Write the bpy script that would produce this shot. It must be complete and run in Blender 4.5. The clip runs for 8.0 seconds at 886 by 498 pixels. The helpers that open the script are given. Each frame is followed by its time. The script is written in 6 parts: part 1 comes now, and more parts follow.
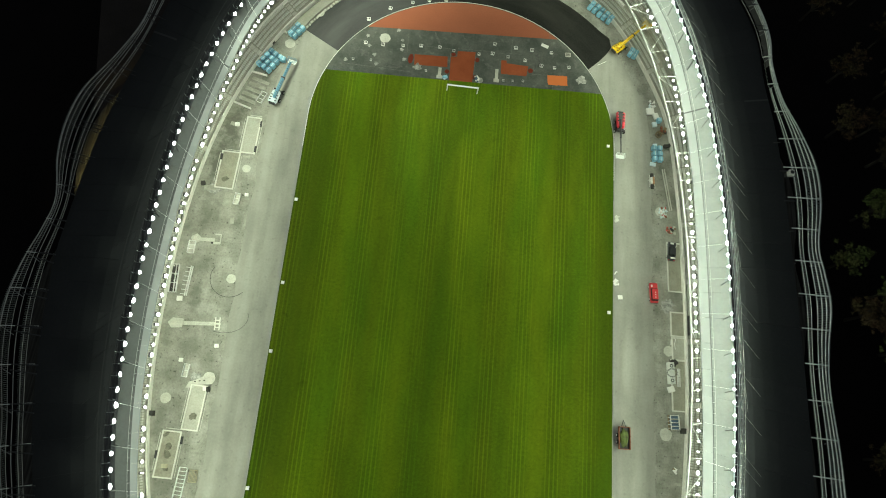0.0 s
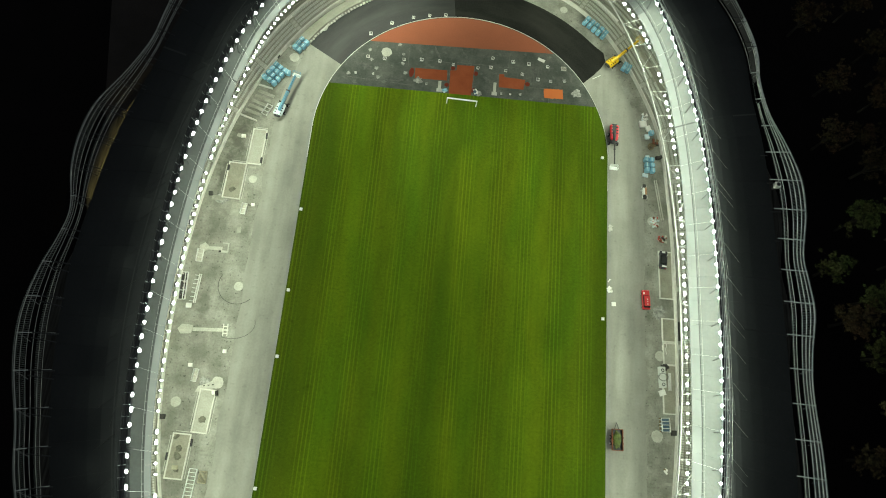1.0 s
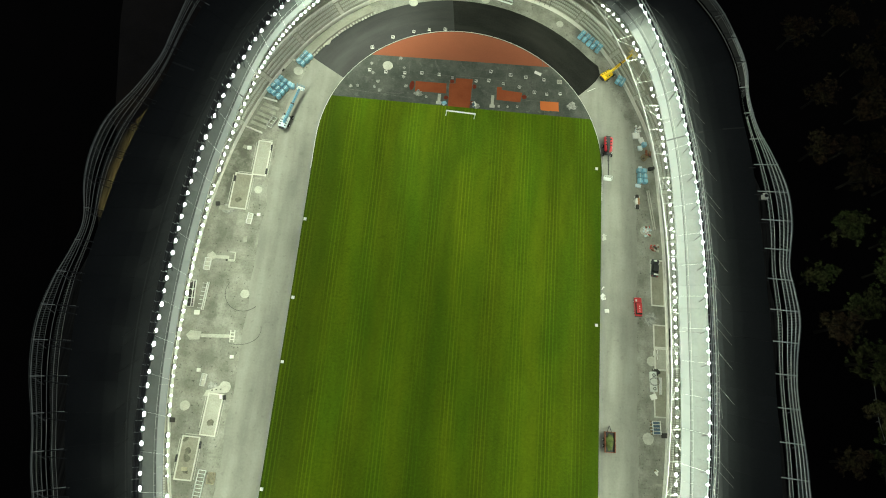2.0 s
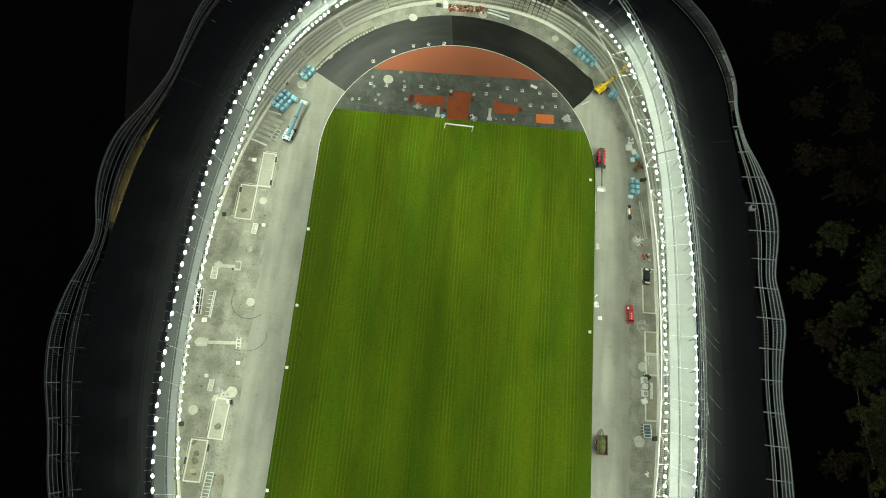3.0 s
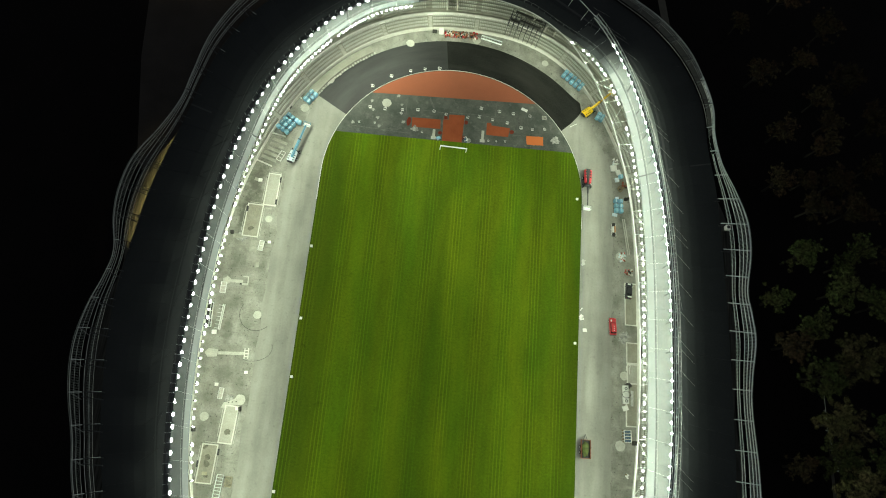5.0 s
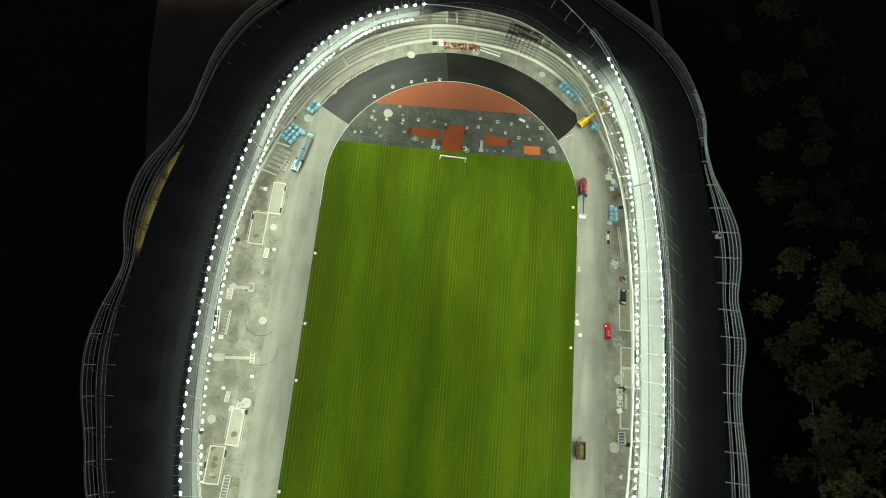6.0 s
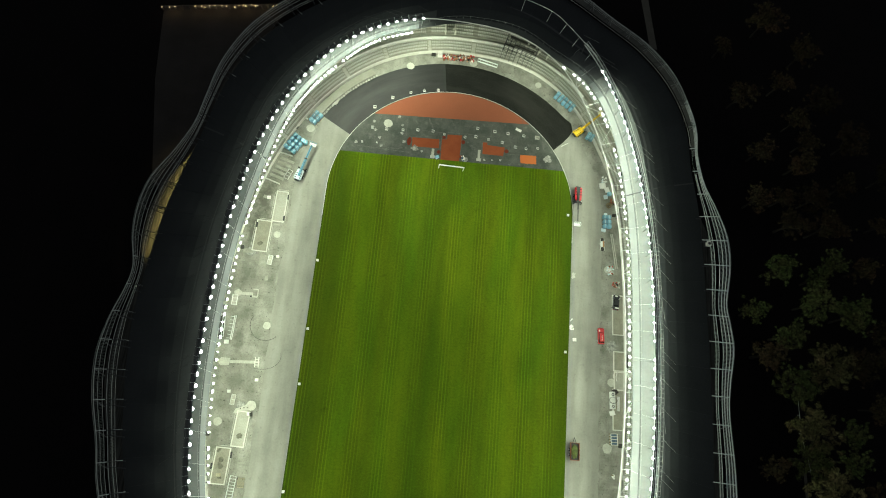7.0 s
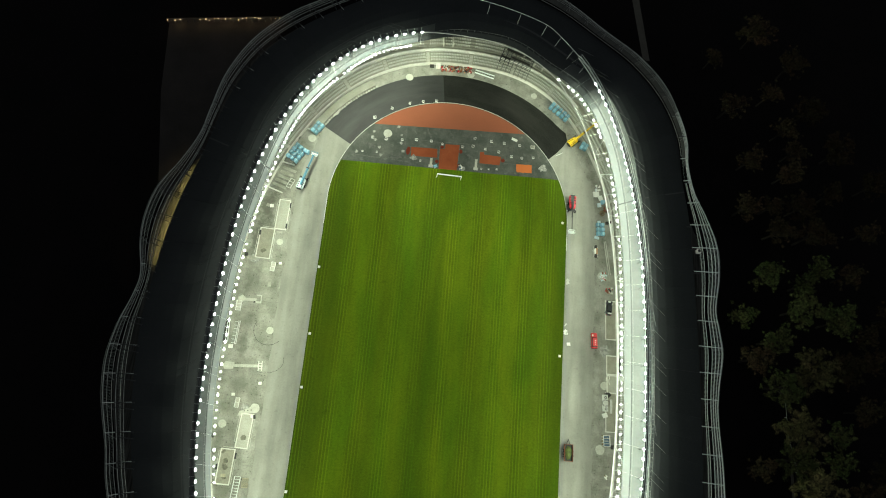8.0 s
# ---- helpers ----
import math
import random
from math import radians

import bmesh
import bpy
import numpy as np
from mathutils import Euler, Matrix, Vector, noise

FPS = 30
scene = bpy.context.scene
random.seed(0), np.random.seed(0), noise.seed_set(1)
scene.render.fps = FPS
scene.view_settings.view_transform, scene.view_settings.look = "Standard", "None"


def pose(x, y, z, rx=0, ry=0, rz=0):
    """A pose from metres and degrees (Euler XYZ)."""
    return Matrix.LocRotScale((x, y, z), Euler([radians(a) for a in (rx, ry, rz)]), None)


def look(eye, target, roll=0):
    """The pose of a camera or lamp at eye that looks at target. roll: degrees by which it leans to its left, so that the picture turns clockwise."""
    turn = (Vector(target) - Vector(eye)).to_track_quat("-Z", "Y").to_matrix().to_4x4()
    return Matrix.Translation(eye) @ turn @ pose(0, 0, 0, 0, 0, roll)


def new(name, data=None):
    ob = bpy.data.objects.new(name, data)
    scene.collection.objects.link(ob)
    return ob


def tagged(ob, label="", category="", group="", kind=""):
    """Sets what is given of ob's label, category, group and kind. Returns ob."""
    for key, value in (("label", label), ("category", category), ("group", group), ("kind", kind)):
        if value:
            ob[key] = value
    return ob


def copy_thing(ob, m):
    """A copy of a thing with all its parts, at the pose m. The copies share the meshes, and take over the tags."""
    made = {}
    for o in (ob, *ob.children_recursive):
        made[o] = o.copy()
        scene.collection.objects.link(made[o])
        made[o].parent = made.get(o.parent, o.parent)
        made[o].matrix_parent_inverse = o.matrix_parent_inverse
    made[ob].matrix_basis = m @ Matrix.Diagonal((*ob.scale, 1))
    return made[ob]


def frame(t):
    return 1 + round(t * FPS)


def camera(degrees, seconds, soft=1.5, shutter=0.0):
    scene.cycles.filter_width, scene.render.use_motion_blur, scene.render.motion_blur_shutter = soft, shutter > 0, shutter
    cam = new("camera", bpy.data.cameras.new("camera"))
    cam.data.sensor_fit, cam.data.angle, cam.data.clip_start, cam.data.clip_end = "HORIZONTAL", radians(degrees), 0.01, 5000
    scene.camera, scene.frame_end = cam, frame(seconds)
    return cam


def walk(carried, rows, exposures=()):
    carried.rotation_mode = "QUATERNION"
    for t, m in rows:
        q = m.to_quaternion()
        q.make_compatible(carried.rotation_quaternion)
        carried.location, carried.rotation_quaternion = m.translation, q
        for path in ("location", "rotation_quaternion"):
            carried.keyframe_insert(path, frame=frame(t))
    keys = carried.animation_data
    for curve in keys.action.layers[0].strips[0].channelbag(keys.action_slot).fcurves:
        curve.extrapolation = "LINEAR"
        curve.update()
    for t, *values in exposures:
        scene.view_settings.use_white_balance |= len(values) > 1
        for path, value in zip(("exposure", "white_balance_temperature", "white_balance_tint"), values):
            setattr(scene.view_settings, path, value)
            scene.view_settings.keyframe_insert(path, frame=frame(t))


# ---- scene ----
cam = camera(70.29, 8.0, soft=1.05)
# seconds, x, y, z, pitch, roll, yaw
ROWS = [
    (0, -9.226, -70.732, 133.490, -73.063, -4.529, 4.920),
    (0.5, -10.219, -70.746, 135.984, -72.988, -4.848, 4.927),
    (1, -10.957, -70.510, 138.729, -73.049, -5.034, 4.848),
    (1.5, -11.389, -70.095, 141.423, -73.132, -5.130, 4.871),
    (3, -12.447, -68.396, 150.117, -73.468, -5.333, 4.857),
    (3.5, -12.706, -67.862, 152.884, -73.527, -5.398, 4.865),
    (4, -12.907, -67.304, 155.776, -73.708, -5.482, 4.923),
    (4.5, -12.968, -66.619, 158.669, -73.834, -5.588, 4.948),
    (6, -14.772, -65.191, 166.765, -74.083, -5.989, 4.928),
    (6.5, -15.168, -64.640, 169.610, -74.185, -6.070, 4.938),
    (7, -15.678, -64.267, 172.457, -74.262, -6.196, 4.922),
    (7.5, -16.170, -64.066, 175.187, -74.283, -6.293, 4.953),
    (8, -16.086, -63.966, 178.044, -74.202, -6.320, 4.930),
]
walk(cam, [(t, pose(x, y, z, 90 + pitch, roll, yaw)) for t, x, y, z, pitch, roll, yaw in ROWS], exposures=[(0, 0.0), (4, 0.09), (8, 0.17)])

# ---- light ----
FLOOD = (0.893, 1.0, 0.743)
world = bpy.data.worlds.new("night_sky")
scene.world = world
world.use_nodes = True
world.node_tree.nodes["Background"].inputs[0].default_value = (0.86, 0.95, 0.95, 1)
world.node_tree.nodes["Background"].inputs[1].default_value = 0.122
scene.view_settings.exposure = 0.0

# ---- plan ----
CY = -42.2
KERB = 36.5


def mix(a, b, w):
    return a + (b - a) * w


def smooth(lo, hi, x):
    w = min(1.0, max(0.0, (x - lo) / (hi - lo)))
    return w * w * (3 - 2 * w)


def bisect(row, x):
    """How many values of the sorted row lie below x."""
    lo, hi = 0, len(row)
    while lo < hi:
        m = (lo + hi) // 2
        lo, hi = (m + 1, hi) if row[m] < x else (lo, m)
    return lo


def free_line(knots):
    """A closed plan line through a few knots, as a table of bearings and distances from the bowl's centre."""
    n = len(knots)
    res = []
    for k in range(n):
        a, b, c, d = [Vector(knots[(k + j - 1) % n]) for j in range(4)]
        for j in range(12):
            t = j / 12
            q = b + (c - a) * (t * 0.5) + (a * 2 - b * 5 + c * 4 - d) * (t * t * 0.5) + (b * 3 - a - c * 3 + d) * (t ** 3 * 0.5)
            res.append((math.atan2(q.y - CY, q.x), math.hypot(q.x, q.y - CY)))
    res.sort()
    res = [(res[-1][0] - 2 * math.pi, res[-1][1])] + res + [(res[0][0] + 2 * math.pi, res[0][1])]
    return [a for a, _ in res], [r for _, r in res]


# the facade rim waves in and out; the roof's outer edge runs more calmly behind it
FREE = {
    "rim": free_line([(76.0, -70), (75.1, -54), (75.6, -46), (76.8, -37), (76.0, -30), (75.2, -24.5), (76.4, -14.5), (75.9, -6), (73.2, 2), (69.8, 9.5), (68.1, 18), (68.1, 25), (66.4, 32.3), (61.7, 43.2), (53.5, 52.4), (42.3, 60), (30.3, 68.4), (17, 74), (2, 75.5), (-15, 72), (-31, 65), (-44.4, 56.7), (-53.4, 50.2), (-62, 40.3), (-67.5, 28.5), (-69.8, 17.1), (-71.2, 9), (-74.5, 0.8), (-78.9, -7.7), (-80.5, -15.5), (-80.3, -23), (-78.6, -31.5), (-79.5, -37.5), (-81.4, -44.5), (-82.3, -53), (-81.0, -62.5), (-77.8, -73.1), (-74.8, -84.2), (-66, -105), (-43, -133), (0, -150), (43, -135), (66, -112), (75, -88)]),
    "edge": free_line([(70.8, -73.5), (71, -55), (70.6, -33), (69.9, -13), (68.9, 2), (67.1, 14), (65.6, 27.6), (60.1, 40.2), (51.5, 50.2), (41.0, 57.7), (27.4, 66.3), (14, 71), (0, 72.5), (-14, 69.5), (-28, 63), (-40, 55.2), (-50, 47.3), (-58.5, 38), (-64.4, 27), (-67.4, 17), (-70.1, 4), (-72.6, -6), (-74.5, -15.8), (-75.5, -25), (-76.3, -37), (-76.4, -45), (-74.7, -61), (-70.7, -79.5), (-62, -102), (-40, -129), (0, -145), (40, -130), (62, -108), (69.5, -88)]),
}


def free_at(name, p):
    """The point of a free plan line on the bearing of p."""
    a = math.atan2(p.y - CY, p.x)
    at, far = FREE[name]
    k = min(len(at) - 1, max(1, bisect(at, a)))
    r = mix(far[k - 1], far[k], (a - at[k - 1]) / max(1e-9, at[k] - at[k - 1]))
    return Vector((r * math.cos(a), CY + r * math.sin(a), 0))


def oval(left, right, phi):
    """A bowl's plan line at the angle phi: half axes and exponent of its west and its east side."""
    if left == "free":
        return free_at(right[0], oval(*right[1], phi))
    c, s = math.cos(phi), math.sin(phi)
    w = smooth(-0.35, 0.35, c)
    a, b, n = right if c > 0 else left
    b = mix(left[1], right[1], w)
    p = Vector((math.copysign(a * abs(c) ** (2 / n), c), CY + math.copysign(b * abs(s) ** (2 / n), s), 0))
    if left[0] == INNER_WEST:
        d = math.degrees(math.atan2(s, c))
        shift = sum(h * math.exp(-((d - at) / w) ** 2) for at, w, h in ((67, 13, -3.5), (104, 10, -1.6), (143, 12, 1.3)))
        p += Vector((p.x / a ** 2, (p.y - CY) / b ** 2, 0)).normalized() * shift
    if left[0] == FRONT_WEST:
        d = math.degrees(math.atan2(s, c))
        p += Vector((1.0, 0.3, 0)) * math.exp(-((d - 27) / 9) ** 2)
    return p


INNER_WEST = 55.4
FRONT_WEST = 59.2
FRONT = ((FRONT_WEST, 92.0, 2.2), (52.4, 92.5, 2.65))
INNER = ((INNER_WEST, 93.0, 2.25), (49.0, 94.0, 2.95))
OUTER_ROUGH = ((76.4, 123.5, 1.95), (70.8, 108.0, 3.0))
RIM_ROUGH = ((81.2, 124.5, 2.05), (76.8, 114.5, 2.8))
OUTER = ("free", ("edge", OUTER_ROUGH))
RIM = ("free", ("rim", RIM_ROUGH))
WALK_WEST = ((57.2, 89.5, 2.45), (50.5, 90.6, 2.5))
WALK_EAST = ((52.4, 102.0, 2.4), (52.4, 102.0, 2.4))
TRUSS = ((47.2, 96.5, 2.3), (47.2, 96.5, 2.3))


def line(shape, lo, hi, step):
    """Points at even steps along a plan line from the angle lo to hi (degrees), each with its outward direction."""
    n = 4000
    pts = [oval(*shape, radians(mix(lo, hi, i / n))) for i in range(n + 1)]
    run = [0.0]
    for a, b in zip(pts, pts[1:]):
        run.append(run[-1] + (b - a).length)
    count = max(2, round(run[-1] / step))
    res, j = [], 0
    for k in range(count + 1):
        d = run[-1] * k / count
        while j < n - 1 and run[j + 1] < d:
            j += 1
        w = (d - run[j]) / max(1e-9, run[j + 1] - run[j])
        p = pts[j].lerp(pts[j + 1], w)
        q = pts[min(n, j + 10)] - pts[max(0, j - 10)]
        out = Vector((q.y, -q.x, 0)).normalized() * (1 if hi > lo else -1)
        res.append((p, out))
    return res


# ---- building helpers ----
def part(name, bm, mat, parent=None, label=""):
    me = bpy.data.meshes.new(name)
    bm.normal_update()
    bm.to_mesh(me)
    bm.free()
    me.materials.append(mat)
    ob = new(name, me)
    if parent:
        ob.parent = parent
    return tagged(ob, label)


def share(name, me, m, parent):
    ob = new(name, me)
    ob.parent = parent
    ob.matrix_basis = m
    return ob


def thing(name, label, category, group="", at=None, kind=""):
    ob = new(name)
    ob.empty_display_size = 0.3
    if at is not None:
        ob.matrix_basis = at
    return tagged(ob, label, category, group, kind)


def box(bm, at, size, m=None, bevel=0.0):
    g = bmesh.ops.create_cube(bm, size=1)["verts"]
    bmesh.ops.scale(bm, vec=size, verts=g)
    if bevel:
        es = list({e for v in g for e in v.link_edges})
        g = bmesh.ops.bevel(bm, geom=es, offset=bevel, segments=1, affect="EDGES")["verts"]
        g = list({v for v in g})
    mm = Matrix.Translation(at) if m is None else m @ Matrix.Translation(at)
    bmesh.ops.transform(bm, matrix=mm, verts=g)
    return bm


def tube(bm, p, q, r, sides=6, r2=None):
    p, q = Vector(p), Vector(q)
    d = q - p
    if d.length < 1e-6:
        return bm
    g = bmesh.ops.create_cone(bm, cap_ends=True, segments=sides, radius1=r, radius2=r if r2 is None else r2, depth=d.length)["verts"]
    m = Matrix.Translation((p + q) / 2) @ d.to_track_quat("Z", "Y").to_matrix().to_4x4()
    bmesh.ops.transform(bm, matrix=m, verts=g)
    return bm


def pipe(bm, pts, r, sides=6, closed=False):
    """A pipe along a row of points."""
    rings = []
    n = len(pts)
    for i, p in enumerate(pts):
        a = pts[(i - 1) % n if closed else max(0, i - 1)]
        b = pts[(i + 1) % n if closed else min(n - 1, i + 1)]
        d = (Vector(b) - Vector(a)).normalized()
        u = d.cross(Vector((0, 0, 1)))
        u = u.normalized() if u.length > 1e-4 else Vector((1, 0, 0))
        w = u.cross(d)
        rings.append([bm.verts.new(Vector(p) + (u * math.cos(t) + w * math.sin(t)) * r) for t in [2 * math.pi * k / sides for k in range(sides)]])
    for i in range(n if closed else n - 1):
        a, b = rings[i], rings[(i + 1) % n]
        for k in range(sides):
            bm.faces.new((a[k], a[(k + 1) % sides], b[(k + 1) % sides], b[k]))
    return bm


def loft(bm, rows, closed=True):
    """A skin over rows of points; each row is one cross-section."""
    vs = [[bm.verts.new(p) for p in row] for row in rows]
    n = len(vs)
    for i in range(n if closed else n - 1):
        a, b = vs[i], vs[(i + 1) % n]
        for k in range(len(a) - 1):
            bm.faces.new((a[k], b[k], b[k + 1], a[k + 1]))
    return bm


def slab(bm, outline, z0, z1):
    """A plate with the plan outline (counter-clockwise)."""
    top = [bm.verts.new((x, y, z1)) for x, y in outline]
    low = [bm.verts.new((x, y, z0)) for x, y in outline]
    bm.faces.new(top)
    n = len(top)
    for i in range(n):
        bm.faces.new((low[i], low[(i + 1) % n], top[(i + 1) % n], top[i]))
    return bm


def rect(cx, cy, w, h, turn=0):
    c, s = math.cos(radians(turn)), math.sin(radians(turn))
    return [(cx + x * c - y * s, cy + x * s + y * c) for x, y in ((-w / 2, -h / 2), (w / 2, -h / 2), (w / 2, h / 2), (-w / 2, h / 2))]


def blob(cx, cy, r, seed, n=20, rough=0.12):
    rnd = random.Random(seed)
    return [(cx + r * (1 + rnd.uniform(-rough, rough)) * math.cos(2 * math.pi * i / n), cy + r * (1 + rnd.uniform(-rough, rough)) * math.sin(2 * math.pi * i / n)) for i in range(n)]


# ---- materials ----
def material(name, base, rough=0.7, metal=0.0, noise_scale=0.0, second=None, amount=0.5, fine=0.0, fine_scale=30.0, bump=0.0, spread=0.0, spots=0.0, spot_scale=1.1, emit=None, strength=0.0):
    """base: main colour; second: colour of the stains; fine: depth of the fine grain; spread: how much pieces differ."""
    mat = bpy.data.materials.new(name)
    mat.use_nodes = True
    nt = mat.node_tree
    bs = nt.nodes["Principled BSDF"]
    bs.inputs["Roughness"].default_value = rough
    bs.inputs["Metallic"].default_value = metal
    bs.inputs["Specular IOR Level"].default_value = 0.12 if rough > 0.78 else 0.5
    geo = nt.nodes.new("ShaderNodeNewGeometry")
    col = nt.nodes.new("ShaderNodeRGB")
    col.outputs[0].default_value = (*base, 1)
    last = col.outputs[0]
    if noise_scale:
        big = nt.nodes.new("ShaderNodeTexNoise")
        big.inputs["Scale"].default_value = noise_scale
        big.inputs["Detail"].default_value = 6
        big.inputs["Roughness"].default_value = 0.62
        nt.links.new(geo.outputs["Position"], big.inputs["Vector"])
        ramp = nt.nodes.new("ShaderNodeMapRange")
        ramp.inputs[1].default_value, ramp.inputs[2].default_value = 0.38, 0.68
        ramp.inputs[3].default_value, ramp.inputs[4].default_value = 0.0, amount
        nt.links.new(big.outputs[0], ramp.inputs[0])
        m = nt.nodes.new("ShaderNodeMix")
        m.data_type = "RGBA"
        m.inputs[7].default_value = (*(second or [c * 0.5 for c in base]), 1)
        nt.links.new(ramp.outputs[0], m.inputs[0])
        nt.links.new(last, m.inputs[6])
        last = m.outputs[2]
    if spots:
        sp = nt.nodes.new("ShaderNodeTexNoise")
        sp.inputs["Scale"].default_value = spot_scale
        sp.inputs["Detail"].default_value = 2
        nt.links.new(geo.outputs["Position"], sp.inputs["Vector"])
        far = nt.nodes.new("ShaderNodeMapRange")
        far.inputs[1].default_value, far.inputs[2].default_value = 0.63, 0.71
        far.inputs[3].default_value, far.inputs[4].default_value = 1.0, 1.0 - spots
        nt.links.new(sp.outputs[0], far.inputs[0])
        sc = nt.nodes.new("ShaderNodeVectorMath")
        sc.operation = "SCALE"
        nt.links.new(last, sc.inputs[0])
        nt.links.new(far.outputs[0], sc.inputs[3])
        last = sc.outputs[0]
    if fine or bump:
        small = nt.nodes.new("ShaderNodeTexNoise")
        small.inputs["Scale"].default_value = fine_scale
        small.inputs["Detail"].default_value = 4
        nt.links.new(geo.outputs["Position"], small.inputs["Vector"])
        if fine:
            mr = nt.nodes.new("ShaderNodeMapRange")
            mr.inputs[1].default_value, mr.inputs[2].default_value = 0.3, 0.7
            mr.inputs[3].default_value, mr.inputs[4].default_value = 1 - fine, 1 + fine
            nt.links.new(small.outputs[0], mr.inputs[0])
            sc = nt.nodes.new("ShaderNodeVectorMath")
            sc.operation = "SCALE"
            nt.links.new(last, sc.inputs[0])
            nt.links.new(mr.outputs[0], sc.inputs[3])
            last = sc.outputs[0]
        if bump:
            bp = nt.nodes.new("ShaderNodeBump")
            bp.inputs["Strength"].default_value = bump
            bp.inputs["Distance"].default_value = 0.05
            nt.links.new(small.outputs[0], bp.inputs["Height"])
            nt.links.new(bp.outputs[0], bs.inputs["Normal"])
    if spread:
        info = nt.nodes.new("ShaderNodeObjectInfo")
        mr = nt.nodes.new("ShaderNodeMapRange")
        mr.inputs[3].default_value, mr.inputs[4].default_value = 1 - spread, 1 + spread
        nt.links.new(info.outputs["Random"], mr.inputs[0])
        sc = nt.nodes.new("ShaderNodeVectorMath")
        sc.operation = "SCALE"
        nt.links.new(last, sc.inputs[0])
        nt.links.new(mr.outputs[0], sc.inputs[3])
        last = sc.outputs[0]
    nt.links.new(last, bs.inputs["Base Color"])
    if emit:
        bs.inputs["Emission Color"].default_value = (*emit, 1)
        bs.inputs["Emission Strength"].default_value = strength
    return mat


def grass_material():
    """Mown turf: broad bands, narrow mower lines along the pitch, patches and grain."""
    mat = material("turf", (0.075, 0.13, 0.008), 0.9)
    nt = mat.node_tree
    bs = nt.nodes["Principled BSDF"]
    geo = nt.nodes.new("ShaderNodeNewGeometry")

    def noisy(sx, sy, detail, lo, hi, a, b):
        mp = nt.nodes.new("ShaderNodeMapping")
        mp.inputs["Scale"].default_value = (sx, sy, 1)
        nt.links.new(geo.outputs["Position"], mp.inputs[0])
        no = nt.nodes.new("ShaderNodeTexNoise")
        no.inputs["Scale"].default_value = 1
        no.inputs["Detail"].default_value = detail
        nt.links.new(mp.outputs[0], no.inputs["Vector"])
        mr = nt.nodes.new("ShaderNodeMapRange")
        for k, v in enumerate((lo, hi, a, b)):
            mr.inputs[k + 1].default_value = v
        nt.links.new(no.outputs[0], mr.inputs[0])
        return mr.outputs[0]

    def mul(a, b):
        m = nt.nodes.new("ShaderNodeMath")
        m.operation = "MULTIPLY"
        nt.links.new(a, m.inputs[0])
        nt.links.new(b, m.inputs[1])
        return m.outputs[0]

    sep = nt.nodes.new("ShaderNodeSeparateXYZ")
    nt.links.new(geo.outputs["Position"], sep.inputs[0])

    def stripes(period, low, high, power):
        m = nt.nodes.new("ShaderNodeMath")
        m.operation = "MULTIPLY"
        m.inputs[1].default_value = 2 * math.pi / period
        nt.links.new(sep.outputs[0], m.inputs[0])
        s = nt.nodes.new("ShaderNodeMath")
        s.operation = "SINE"
        nt.links.new(m.outputs[0], s.inputs[0])
        mr = nt.nodes.new("ShaderNodeMapRange")
        mr.interpolation_type = "SMOOTHSTEP"
        mr.inputs[1].default_value, mr.inputs[2].default_value = power, 1.0
        mr.inputs[3].default_value, mr.inputs[4].default_value = low, high
        nt.links.new(s.outputs[0], mr.inputs[0])
        return mr.outputs[0]

    v = stripes(0.86, 0.88, 1.33, 0.25)
    gate = mul(stripes(7.4, 0.06, 1.0, -0.6), noisy(0.11, 0.035, 3, 0.34, 0.56, 0.25, 1.0))
    one = nt.nodes.new("ShaderNodeMix")
    one.inputs[2].default_value = 1.0
    nt.links.new(gate, one.inputs[0])
    nt.links.new(v, one.inputs[3])
    v = one.outputs[0]
    v = mul(v, stripes(14.8, 0.92, 1.07, -1.0))
    v = mul(v, noisy(1.2, 0.05, 3, 0.3, 0.7, 0.95, 1.05))
    v = mul(v, noisy(0.1, 0.024, 5, 0.3, 0.7, 0.89, 1.11))
    v = mul(v, noisy(0.4, 0.12, 5, 0.3, 0.7, 0.93, 1.07))
    v = mul(v, noisy(1.6, 1.9, 4, 0.3, 0.7, 0.88, 1.12))
    v = mul(v, noisy(5, 5, 3, 0.3, 0.7, 0.85, 1.15))
    # a few trodden, brownish spots and pale tufts
    v = mul(v, noisy(0.19, 0.24, 3, 0.68, 0.78, 1.0, 0.72))
    v = mul(v, noisy(1.1, 0.8, 2, 0.74, 0.8, 1.0, 1.5))
    # the turf gets darker towards both long margins
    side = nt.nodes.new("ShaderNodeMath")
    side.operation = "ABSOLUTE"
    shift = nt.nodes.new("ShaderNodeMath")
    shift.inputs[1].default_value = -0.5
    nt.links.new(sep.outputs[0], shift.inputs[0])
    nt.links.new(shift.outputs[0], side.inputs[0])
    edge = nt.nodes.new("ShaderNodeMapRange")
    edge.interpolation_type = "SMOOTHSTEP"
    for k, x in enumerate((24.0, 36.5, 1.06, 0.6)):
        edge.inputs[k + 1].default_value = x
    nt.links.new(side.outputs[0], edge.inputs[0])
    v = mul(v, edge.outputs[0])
    hue = noisy(0.13, 0.028, 5, 0.35, 0.65, 0.0, 1.0)
    m = nt.nodes.new("ShaderNodeMix")
    m.data_type = "RGBA"
    m.inputs[6].default_value = (0.066, 0.128, 0.003, 1)
    m.inputs[7].default_value = (0.098, 0.145, 0.003, 1)
    nt.links.new(hue, m.inputs[0])
    sc = nt.nodes.new("ShaderNodeVectorMath")
    sc.operation = "SCALE"
    nt.links.new(m.outputs[2], sc.inputs[0])
    nt.links.new(v, sc.inputs[3])
    nt.links.new(sc.outputs[0], bs.inputs["Base Color"])
    bp = nt.nodes.new("ShaderNodeBump")
